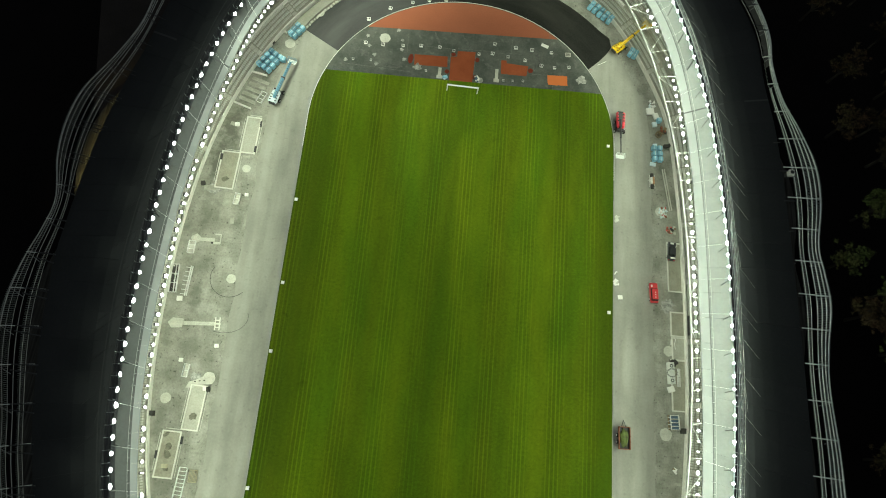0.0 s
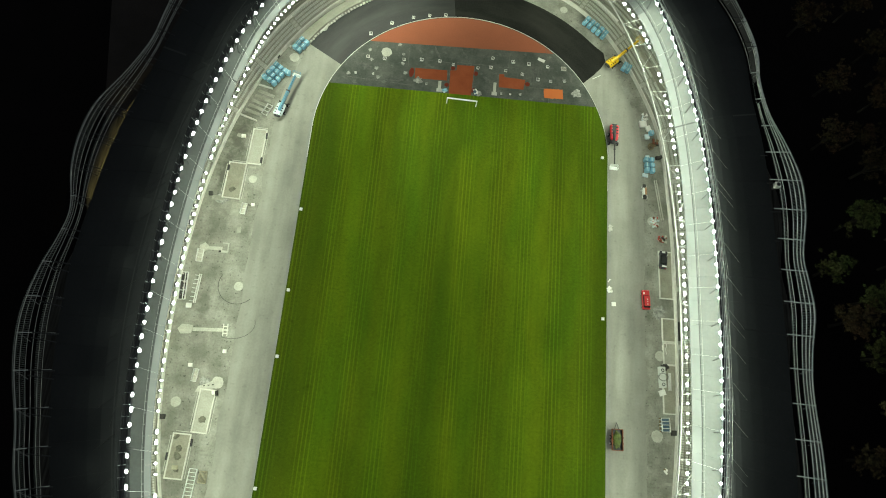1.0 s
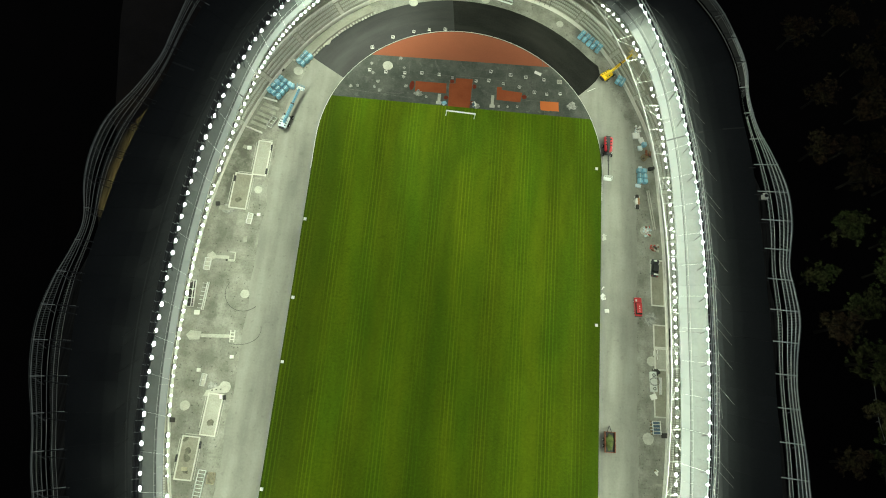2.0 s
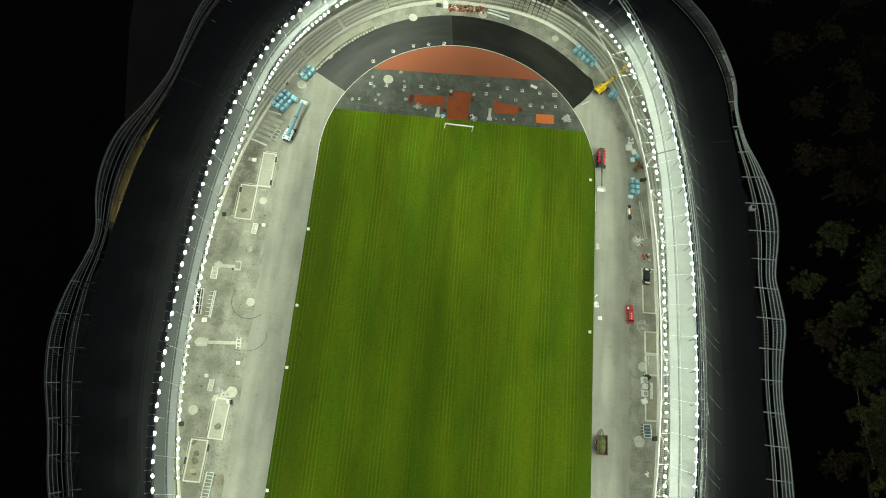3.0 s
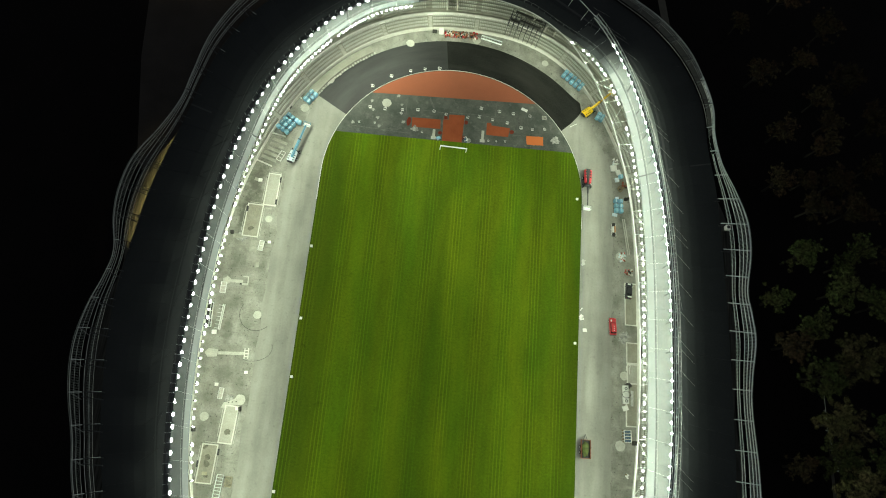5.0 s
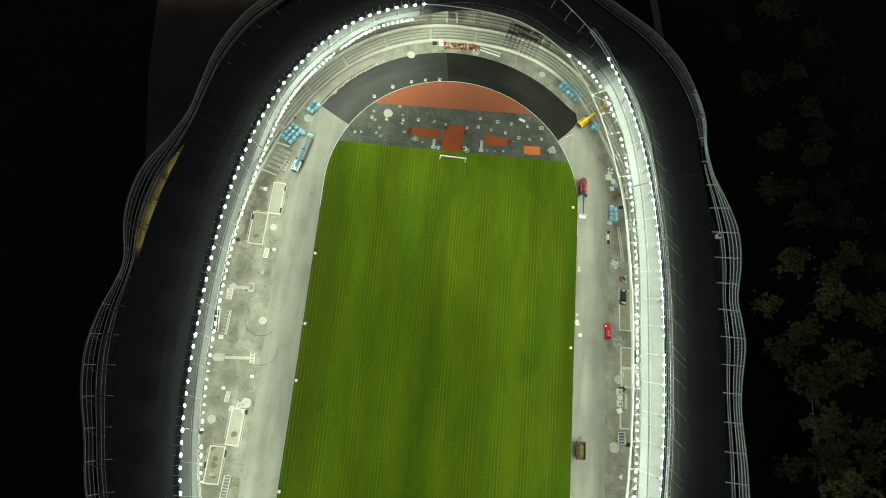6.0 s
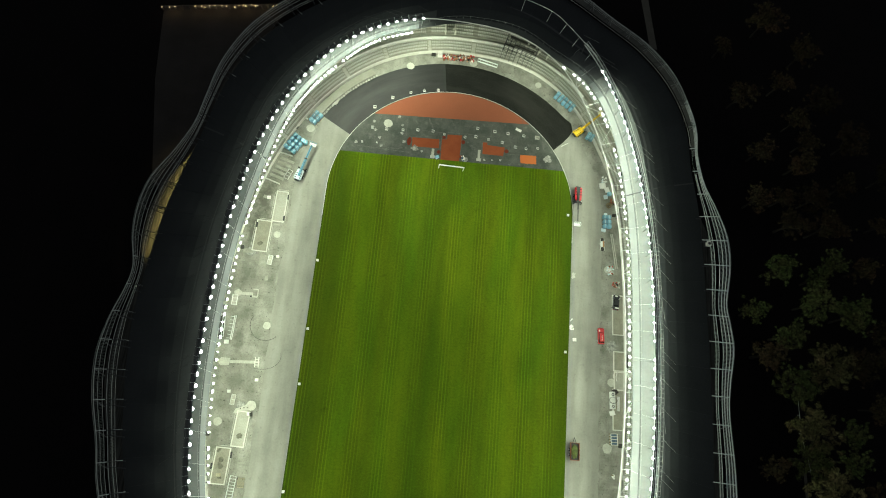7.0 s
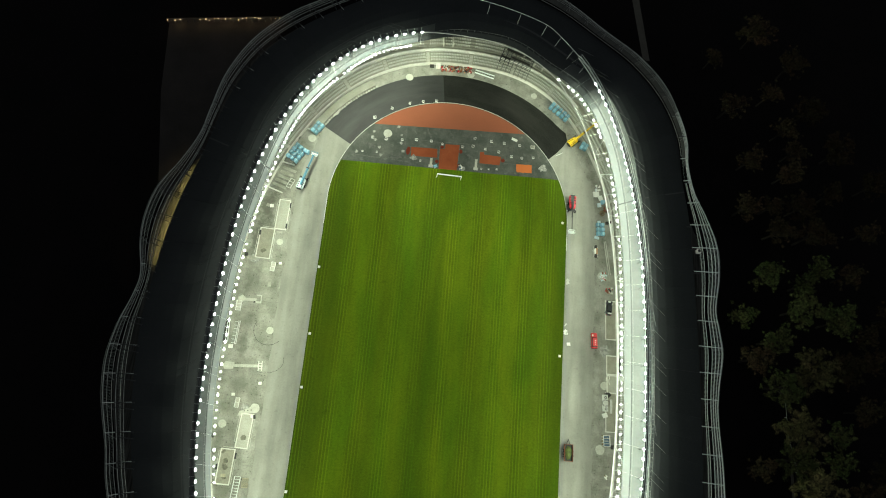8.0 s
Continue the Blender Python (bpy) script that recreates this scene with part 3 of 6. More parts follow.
def split_at(phi):
    return mix(0.19, 0.30, smooth(-0.5, 0.6, math.cos(phi)))


bm = bmesh.new()
us = [0.066, 0.2, 0.35, 0.55, 0.8, 1.0]
rows = []
for i in range(0, N_ROOF * FINE, 20):
    rows.append([roof_point(ang[i], u, -0.06) for u in us] + [roof_point(ang[i], u, -0.5) for u in reversed(us)])
loft(bm, rows)
part("roof_deck", bm, M["darksteel"], roof)
# graded darker copies of sheet and gutter colour for the lamplight's fall-off
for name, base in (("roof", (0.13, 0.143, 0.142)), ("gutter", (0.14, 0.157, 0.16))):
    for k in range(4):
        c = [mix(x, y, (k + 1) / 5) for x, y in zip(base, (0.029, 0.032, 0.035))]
        M["%s_aged_%d" % (name, k)] = material("lightfade_roof_sheet", c, 0.8, noise_scale=0.12, second=[x * 0.85 for x in c], amount=0.7, fine=0.06, fine_scale=2, spread=0.05)
# fading lamplight painted in: sheets darken in steps to the end stand's black membrane
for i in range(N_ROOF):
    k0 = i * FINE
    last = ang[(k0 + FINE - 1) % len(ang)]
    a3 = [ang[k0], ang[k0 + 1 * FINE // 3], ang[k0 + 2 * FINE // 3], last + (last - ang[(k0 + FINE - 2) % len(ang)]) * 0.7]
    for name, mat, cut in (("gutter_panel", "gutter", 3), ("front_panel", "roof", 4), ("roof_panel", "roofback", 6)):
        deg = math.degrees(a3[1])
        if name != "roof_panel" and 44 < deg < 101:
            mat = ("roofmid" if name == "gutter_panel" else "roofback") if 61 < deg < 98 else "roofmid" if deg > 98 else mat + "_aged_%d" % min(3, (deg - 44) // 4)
        # the dimness of the west front strip is put into a darker sheet
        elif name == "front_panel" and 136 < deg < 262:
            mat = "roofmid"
        bm = bmesh.new()
        rows = []
        for a in a3:
            lo, hi = {"gutter_panel": (0.0, strip_at(a) - 0.003), "front_panel": (strip_at(a) + 0.005, split_at(a)), "roof_panel": (split_at(a) + 0.003, 1.0)}[name]
            rows.append([roof_point(a, mix(lo, hi, k / cut)) for k in range(cut + 1)])
        low = [[v - Vector((0, 0, 0.12)) for v in r] for r in rows]
        loft(bm, rows, False)
        for r, q in ((rows[0], low[0]), (rows[-1], low[-1])):
            loft(bm, [r, q], False)
        loft(bm, [[r[0] for r in rows], [r[0] for r in low]], False)
        loft(bm, [[r[-1] for r in rows], [r[-1] for r in low]], False)
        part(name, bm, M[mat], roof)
# low handrail along the gutter seam
seam_rail = thing("seam_handrail", "thin steel handrail along the roof gutter", "handrail")
bm = bmesh.new()
pts = [roof_point(ang[i], strip_at(ang[i]) + 0.002, 0.95) for i in range(0, len(ang), 20)]
pipe(bm, pts, 0.03, 4, True)
part("rail", bm, M["dullsteel"], seam_rail)
bm = bmesh.new()
tube(bm, (0, 0, -0.1), (0, 0, 0.95), 0.03, 4)
post = part("post", bm, M["dullsteel"], seam_rail)
post.matrix_basis = Matrix.Translation(roof_point(ang[0], strip_at(ang[0]) + 0.002))
for i in range(24, len(ang), 24):
    share("post", post.data, Matrix.Translation(roof_point(ang[i], strip_at(ang[i]) + 0.002)), seam_rail)

# ---- lighting rigs ----
def raised(pts, z, off=0.0):
    return [Vector((p.x, p.y, z)) + out * off for p, out in pts]


def catwalk(name, label, shape, lo, hi, z):
    rig = thing(name, label, "lighting gantry", "lighting gantries")
    thick = 0.024 if "east" in name else 0.026
    pts = line(shape, lo, hi, 2.0)
    for off, h, r in ((0.0, 0, 0.13), (0.9, 0, 0.11), (0.0, 1.1, 0.06), (0.9, 1.1, 0.06)):
        bm = bmesh.new()
        pipe(bm, raised(pts, z + h, off), r, 6)
        # the west chords are coloured dark for the weak light on them
        part("chord", bm, M["steel" if "east" in name else "darksteel"], rig)
    bm = bmesh.new()
    for p, out in pts:
        a = Vector((p.x, p.y, z))
        tube(bm, a, a + out * 0.9, 0.05, 4)
        for o in (0.0, 0.9):
            tube(bm, a + out * o, a + out * o + Vector((0, 0, 1.1)), 0.04, 4)
    tagged(part("rung_set", bm, M["steel"], rig), kind="stuff")
    bm = bmesh.new()
    loft(bm, [[Vector((p.x, p.y, z + 0.03)) + out * o for o in (0.1, 0.8)] for p, out in pts], False)
    part("grating", bm, M["darksteel"], rig)
    for k, (p, out) in enumerate(line(shape, lo, hi, 7.0)):
        a = Vector((p.x, p.y, z))
        side = Vector((-out.y, out.x, 0))
        south = side if side.y < 0 else -side
        foot = a + out * 7.6 + Vector((0, 0, -4.7))
        legs = [(a + out * 1.9 - south * 2.6, foot)]
        if k % 4 == 1:
            legs.append((a + out * 1.9 - south * 0.6, foot + south * 1.9))
        if k % 4 == 3:
            legs.append((a + out * 1.9 - south * 2.6, foot + south * 3.2 - out * 2.6))
        for base, tip in legs:
            bm = bmesh.new()
            tube(bm, base, tip, thick, 6)
            # west struts too carry their shade in the steel's colour
            part("back_strut", bm, M["dullsteel" if "east" in name else "darksteel"], rig)
        bm = bmesh.new()
        tube(bm, a + out * 0.4, a + out * 0.9 + Vector((0, 0, -5.2)), 0.06, 6)
        part("post", bm, M["darksteel"], rig)
        bm = bmesh.new()
        tube(bm, a, a - out * 3.0 + side * 1.0 + Vector((0, 0, -5.9)), thick * 0.45, 4)
        part("stay", bm, M["steel"], rig)
    return rig


def ladder_rail(shape, lo, hi, z, off):
    """A flat ladder of two thin rails and rungs that runs along behind the lamps."""
    t = thing("cable_ladder", "thin steel cable ladder running along the roof gantry", "cable ladder")
    pts = line(shape, lo, hi, 1.15)
    for o in (off, off + 0.65):
        bm = bmesh.new()
        pipe(bm, raised(pts, z, o), 0.032, 5)
        part("rail", bm, M["dullsteel"], t)
    first = None
    for p, out in pts:
        m = Matrix.Translation((p.x, p.y, z)) @ Matrix.Rotation(math.atan2(out.y, out.x), 4, "Z")
        if first is None:
            bm = bmesh.new()
            tube(bm, (off, 0, 0), (off + 0.65, 0, 0), 0.032, 4)
            first = part("rung", bm, M["dullsteel"], t)
            first.matrix_basis = m
        else:
            share("rung", first.data, m, t)
    pts = line(shape, lo, hi, 7.0)
    for p, out in pts:
        bm = bmesh.new()
        a = Vector((p.x, p.y, z)) + out * off
        tube(bm, a, a + Vector((0, 0, -1.3)), 0.05, 5)
        part("leg", bm, M["darksteel"], t)
    return t


catwalk("west_lighting_gantry", "steel lighting gantry standing on the west roof", WALK_WEST, 100.5, 250, 20.6)
east = catwalk("east_lighting_gantry", "steel lighting gantry standing on the east roof", WALK_EAST, 56, -70, 20.6)
ladder_rail(WALK_EAST, 49, -70, 16.9, 3.3)
# its single rail goes on round the end with short posts
bm = bmesh.new()
knots = [Vector((x, y, 20.6)) for x, y in ((-12.0, 60.5), (1.0, 60.2), (12.7, 58.0), (22.5, 54.7), (27.7, 50.5), (32.2, 45.9), (36.2, 41.8))] + [oval(*WALK_EAST, radians(56)) + Vector((0, 0, 20.6)), oval(*WALK_EAST, radians(53)) + Vector((0, 0, 20.6))]
ends = []
for k in range(1, len(knots) - 2):
    q0, q1, q2, q3 = knots[k - 1:k + 3]
    for j in range(6):
        t = j / 6
        ends.append(q1 + (q2 - q0) * (t * 0.5) + (q0 * 2 - q1 * 5 + q2 * 4 - q3) * (t * t * 0.5) + (q1 * 3 - q0 - q2 * 3 + q3) * (t ** 3 * 0.5))
ends.append(knots[-2])
pipe(bm, ends, 0.085, 6)
part("end_rail", bm, M["steel"], east)
for a, b in zip(ends[2::5], ends[3::5]):
    d = (b - a).normalized()
    bm = bmesh.new()
    tube(bm, a, a + Vector((d.y, -d.x, 0)) * 1.6 + Vector((0, 0, -3.2)), 0.045, 6)
    part("end_post", bm, M["steel"], east)


def floodlight(label, wide, bulge=1.0):
    """A lamp that faces -y and is tipped down: housing, bulging lens, yoke."""
    lamp = thing("floodlight", label, "floodlight", "floodlights")
    bm = bmesh.new()
    box(bm, (0, 0.18, 0.05), (wide, 0.34, 0.62), None, 0.06)
    for k in range(5):
        box(bm, (mix(-0.4, 0.4, k / 4) * wide, 0.4, 0.05), (0.04, 0.14, 0.5))
    part("housing", bm, M["darksteel"], lamp)
    bm = bmesh.new()
    g = bmesh.ops.create_uvsphere(bm, u_segments=12, v_segments=8, radius=0.5)["verts"]
    bmesh.ops.scale(bm, vec=(wide * 0.75 * bulge, 0.6, 0.68 * bulge), verts=g)
    bmesh.ops.translate(bm, vec=(0, -0.1, 0.1), verts=g)
    part("lens", bm, M["lens"], lamp, "glowing white lens")
    bm = bmesh.new()
    tube(bm, (-wide / 2 - 0.03, 0.15, 0.05), (-wide / 2 - 0.03, 0.15, -0.5), 0.03, 4)
    tube(bm, (wide / 2 + 0.03, 0.15, 0.05), (wide / 2 + 0.03, 0.15, -0.5), 0.03, 4)
    tube(bm, (-wide / 2 - 0.03, 0.15, -0.5), (wide / 2 + 0.03, 0.15, -0.5), 0.03, 4)
    part("yoke", bm, M["steel"], lamp)
    return lamp


def hang(master, shape, lo, hi, step, z, off, rnd, skip=0.0, sizes=(0.55, 0.8, 0.9, 1.0, 1.1)):
    for p, out in line(shape, lo, hi, step):
        if rnd.random() < skip:
            continue
        turn = math.degrees(math.atan2(out.y, out.x)) - 90 + rnd.uniform(-6, 6)
        c = copy_thing(master, pose(p.x + out.x * off, p.y + out.y * off, z + rnd.uniform(-0.06, 0.06), rnd.uniform(8, 22), 0, turn))
        c.scale = (rnd.choice(sizes), rnd.uniform(0.8, 1.1), rnd.uniform(0.65, 1.05))


rnd = random.Random(4)
big = floodlight("bright white floodlight on the roof gantry", 1.0, 1.15)
big.matrix_basis = pose(*(oval(*WALK_WEST, radians(255)) + Vector((0, 0, 21.1))))
hang(big, WALK_WEST, 100.5, 235, 2.56, 21.2, -0.3, rnd, 0.0, (0.85, 0.95, 1.0, 1.1))
slim = floodlight("bright white floodlight on the roof gantry", 0.85, 1.1)
slim.matrix_basis = pose(*(oval(*WALK_EAST, radians(-55)) + Vector((0, 0, 21.1))))
hang(slim, WALK_EAST, 47.5, -52, 2.33, 21.2, -0.3, rnd, 0.02)
small = floodlight("bright white floodlight under the inner roof edge", 0.95, 1.15)
small.matrix_basis = pose(*(oval(*INNER, radians(255)) + Vector((0, 0, 14.0))))
hang(small, INNER, 105, 150, 1.4, 14.2, -0.5, rnd, 0.08, (0.5, 0.8, 1.0, 1.2))
hang(small, INNER, 151, 235, 1.85, 14.2, -0.5, rnd, 0.04, (0.35, 0.5, 0.7, 0.85, 1.0, 1.1))
hang(small, INNER, 60, -52, 1.9, 14.2, -0.5, rnd, 0.08, (0.35, 0.55, 0.8, 1.0, 1.1))

# white truss along the inner edge of the east roof
truss = thing("roof_edge_truss", "white tubular steel truss in front of the roof edge", "truss")
pts = line(TRUSS, 56, -60, 2.5)
for dz, r in ((0, 0.16),):
    bm = bmesh.new()
    pipe(bm, raised(pts, 14.6 + dz), r, 8)
    part("chord", bm, M["whitesteel"], truss)
for k, (p, out) in enumerate(line(TRUSS, 56, -60, 6.2)):
    a = Vector((p.x, p.y, 14.6))
    side = Vector((-out.y, out.x, 0))
    best = min((oval(*INNER, radians(t * 0.5)) for t in range(-140, 140)), key=lambda q: (q - p).length)
    b = Vector((best.x, best.y, 14.5)) + out * 0.3
    bm = bmesh.new()
    tube(bm, a, b, 0.085, 6)
    part("cross_tube", bm, M["whitesteel"], truss)
    if k % 3:
        bm = bmesh.new()
        tube(bm, a, b + side * (4.5 if k % 3 == 1 else -4.5), 0.06, 6)
        part("brace", bm, M["whitesteel"], truss)
# slender rail from the west gantry to the truss
rail = thing("ring_rail", "slender white steel rail over the end stand", "rail")
bm = bmesh.new()
ptsr = [oval(*WALK_WEST, radians(t)) for t in range(100, 58, -3)]
pipe(bm, [Vector((p.x, p.y, mix(20.6, 15.5, i / (len(ptsr) - 1)))) for i, p in enumerate(ptsr)], 0.14, 6)
part("tube", bm, M["whitesteel"], rail)

# ---- wavy outer rim ----
def rim_at(p, f, z):
    """A point on the rim's cross-section through p: f runs from 0 at the rim to 1 at the roof's edge."""
    a, b = free_at("rim", p), free_at("edge", p)
    q = a.lerp(b, f)
    return Vector((q.x, q.y, z + 0.9 * smooth(-50, -5, p.y)))


rim = thing("facade_rim", "wavy steel rail and louvre rim round the facade", "facade")
EAST, WEST, NORTH = line(RIM, -86, 36, 1.6), line(RIM, 88, 274, 1.6), line(RIM, 28, 96, 1.6)
for f, z, r in ((0, 14.0, 0.15), (0.15, 14.1, 0.12), (0.31, 14.1, 0.12), (0.46, 14.0, 0.09), (0.56, 12.9, 0.09), (0.68, 12.8, 0.07), (-0.09, 13.5, 0.05)):
    # greyer, thinner rails west and north stand for less light than in the east
    for run, scale, mat in ((EAST, 1.0, "steel"), (WEST, 0.75, "greysteel"), (NORTH, 0.8, "greysteel")):
        g = f
        if run is NORTH:
            if f < 0:
                continue
            scale = {0: 0.75, 0.68: 1.0}.get(f, 0.4)
            g = {0: 0, 0.15: 0.14, 0.31: 0.3, 0.46: 0.46, 0.56: 0.66, 0.68: 0.97}[f]
        if run is WEST and f in (0.15, 0.31):
            scale = 0.45
        pts = run
        if f > 0.5 and run is EAST:
            pts = [q for q in run if q[0].y < 14]
        bm = bmesh.new()
        pipe(bm, [rim_at(p, g, z) for p, out in pts], r * scale, 6)
        part("rail", bm, M[mat], rim)
# close-set louvre sheet behind the rails at the far corner
M["sheet"] = material("dull_louvre_sheet", (0.07, 0.072, 0.066), 0.7, noise_scale=0.3, amount=0.6, fine=0.2, fine_scale=3)
bm = bmesh.new()
loft(bm, [[rim_at(p, f, z) for f, z in ((0.04, 13.75), (0.3, 13.85), (0.6, 13.7), (0.95, 13.5), (0.95, 13.4), (0.04, 13.6))] for p, out in line(RIM, 26, 100, 2.2)], False)
part("louvre_sheet", bm, M["sheet"], rim)
bm = bmesh.new()
for p, out in line(RIM, 0, 360, 0.36)[:-1]:
    west = p.x < -10
    if not west and p.y > 26:
        continue
    # the west fins are thinned so that their band looks dimmer
    side = Vector((-out.y, out.x, 0)) * (0.01 if west else 0.028)
    for f0, f1, z in ((-0.09, 0.0, 13.9), (0.0, 0.26, 13.85), (0.46, 0.62, 12.7)) if west else ((-0.09, 0.0, 13.9), (0.02, 0.46, 13.85), (0.56, 0.69, 12.6)):
        a, b = rim_at(p, f0, z), rim_at(p, f1, z)
        v = [bm.verts.new(q) for q in (a - side, a + side, b + side, b - side)]
        w = [bm.verts.new(q.co - Vector((0, 0, 0.2))) for q in v]
        bm.faces.new(v)
        for i in range(4):
            bm.faces.new((v[i], w[i], w[(i + 1) % 4], v[(i + 1) % 4]))
M["finsteel"] = material("grey_green_louvre_steel", (0.42, 0.5, 0.45), 0.6, noise_scale=0.3, second=(0.25, 0.3, 0.27), amount=0.8)
tagged(part("louvre_band", bm, M["finsteel"], rim), kind="stuff")
plain = line(RIM_ROUGH, 0, 360, 1.0)
for p, out in line(RIM, 0, 360, 7.1)[:-1]:
    a = rim_at(p, 0, 14.3)
    out = min(plain, key=lambda q: (q[0] - p).length)[1]
    west = p.x < -10
    far = p.y > 26 and not west
    gap = (free_at("rim", p) - free_at("edge", p)).length
    along = Vector((-out.y, out.x, 0))
    bm = bmesh.new()
    tube(bm, a, a - out * (gap + (2.2 if p.y > -27 else 0.4) if west else gap if far else gap + 0.6), (0.06 if p.y > -27 else 0.085) if west else 0.12, 6)
    # bracket colour follows the light: dark in silhouette, pale where lit
    part("bracket", bm, M["darksteel" if west and -27 < p.y < 20 else "steel" if west and p.y < 0 else "greysteel" if west else "dullsteel" if far else "steel"], rim)
    bm = bmesh.new()
    tube(bm, a - Vector((0, 0, 0.3)), a - out * min(2.6, gap) + along * (1.6 if west else -0.9) - Vector((0, 0, 0.5)), 0.06, 6)
    part("brace", bm, M["dullsteel"], rim)
    if west or far:
        for d in (0.0, 1.0):
            bm = bmesh.new()
            tube(bm, a - out * (gap * 0.45) + along * d + Vector((0, 0, 0.3)), a - out * (gap + 1.2) + along * (d * 1.6 + 0.2) + Vector((0, 0, 0.5)), 0.13, 6)
            part("strut", bm, M["darksteel"], rim)
    bm = bmesh.new()
    tube(bm, a - out * 4.6 + Vector((0, 0, -1.8)), a - out * 8.2 + Vector((0, 0, -2.2)), 0.12, 6)
    part("lower_bracket", bm, M["darksteel"], rim)
# concourse deck and outer wall
bm = bmesh.new()
loft(bm, [[Vector((p.x, p.y, 4.0)) - out * 14, Vector((p.x, p.y, 4.0)) + out * 1.5, Vector((p.x, p.y, 0)) + out * 1.5] for p, out in line(RIM, 0, 360, 3)[:-1]])
tagged(part("concourse", bm, M["deck"]), "dim concrete concourse deck behind the facade", "floor", kind="structure")

# ---- trees ----
def leaf_material(name, green, brown):
    """Leaves: light and dark clumps over the crown, and single leaves that differ."""
    mat = material(name, green, 0.8, noise_scale=0.22, second=brown, amount=1.0, spread=0.35)
    nt = mat.node_tree
    nt.nodes["Principled BSDF"].inputs["Specular IOR Level"].default_value = 0.12
    base_in = nt.nodes["Principled BSDF"].inputs["Base Color"]
    last = base_in.links[0].from_socket
    geo = nt.nodes.new("ShaderNodeNewGeometry")
    clump = nt.nodes.new("ShaderNodeTexNoise")
    clump.inputs["Scale"].default_value = 1.5
    clump.inputs["Detail"].default_value = 3
    nt.links.new(geo.outputs["Position"], clump.inputs["Vector"])
    for source, lo, hi, a, b in ((clump.outputs[0], 0.36, 0.66, 0.12, 2.1), (geo.outputs["Random Per Island"], 0.0, 1.0, 0.4, 1.7)):
        mr = nt.nodes.new("ShaderNodeMapRange")
        for k, x in enumerate((lo, hi, a, b)):
            mr.inputs[k + 1].default_value = x
        nt.links.new(source, mr.inputs[0])
        sc = nt.nodes.new("ShaderNodeVectorMath")
        sc.operation = "SCALE"
        nt.links.new(last, sc.inputs[0])
        nt.links.new(mr.outputs[0], sc.inputs[3])
        last = sc.outputs[0]
    nt.links.new(last, base_in)
    return mat


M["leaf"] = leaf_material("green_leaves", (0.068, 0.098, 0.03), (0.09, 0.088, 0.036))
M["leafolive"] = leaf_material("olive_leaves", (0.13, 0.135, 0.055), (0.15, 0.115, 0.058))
# brown leaves, darkened to look far from the lamps
M["leafdim"] = leaf_material("dimmed_brown_leaves", (0.046, 0.042, 0.02), (0.055, 0.03, 0.018))
M["bark"] = material("bark", (0.05, 0.045, 0.036), 0.9, noise_scale=2, amount=0.6)


def tree(seed, height, radius, leaves, mat="leaf"):
    rnd = random.Random(seed)
    root = thing("tree", "dark broadleaf tree standing beside the stadium", "tree", "trees beside the stadium")
    bm = bmesh.new()
    tube(bm, (0, 0, -0.3), (0.2, 0.1, height * 0.45), 0.35, 8, 0.22)
    heads = []
    for k in range(14):
        a = k * 2.4 + rnd.uniform(-0.5, 0.5)
        z0 = height * rnd.uniform(0.3, 0.46)
        rr = radius * rnd.uniform(0.2, 0.85)
        tip = Vector((math.cos(a) * rr, math.sin(a) * rr, height * rnd.uniform(0.55, 0.95)))
        tube(bm, (0.15, 0.08, z0), tip, 0.14, 6, 0.04)
        for j in range(11):
            t2 = tip + Vector((rnd.gauss(0, 1), rnd.gauss(0, 1), rnd.uniform(-0.6, 0.6))) * radius * 0.24
            tube(bm, tip.lerp(Vector((0.15, 0.08, z0)), rnd.uniform(0.0, 0.4)), t2, 0.05, 4, 0.015)
            heads.append((t2, radius * rnd.uniform(0.05, 0.13)))
    part("trunk", bm, M["bark"], root)
    vs, fs = [], []
    for k in range(int(leaves * 4.2)):
        c, r = heads[int(len(heads) * rnd.random() ** 1.3)]
        d = Vector((rnd.gauss(0, 1), rnd.gauss(0, 1), rnd.gauss(0, 0.7))) * r * 0.6
        p = c + d
        n = Vector((rnd.gauss(0, 1), rnd.gauss(0, 1), rnd.gauss(0.5, 1))).normalized()
        u = n.orthogonal().normalized()
        u.rotate(Matrix.Rotation(rnd.uniform(0, 6.3), 3, n))
        w = n.cross(u)
        s = rnd.uniform(0.06, 0.17)
        b = len(vs)
        vs += [p - u * s, p + w * s * 0.5 + n * s * 0.2, p + u * s, p - w * s * 0.5 + n * s * 0.1]
        fs += [(b, b + 1, b + 2), (b, b + 2, b + 3)]
    me = bpy.data.meshes.new("crown")
    me.from_pydata(vs, [], fs)
    me.materials.append(M[mat])
    ob = new("crown", me)
    ob.parent = root
    return root


masters = [tree(11, 13, 4.2, 5200), tree(12, 15, 5.6, 9000, "leafolive"), tree(13, 11, 3.4, 3600), tree(14, 14, 4.8, 6200), tree(15, 12, 3.8, 2600)]
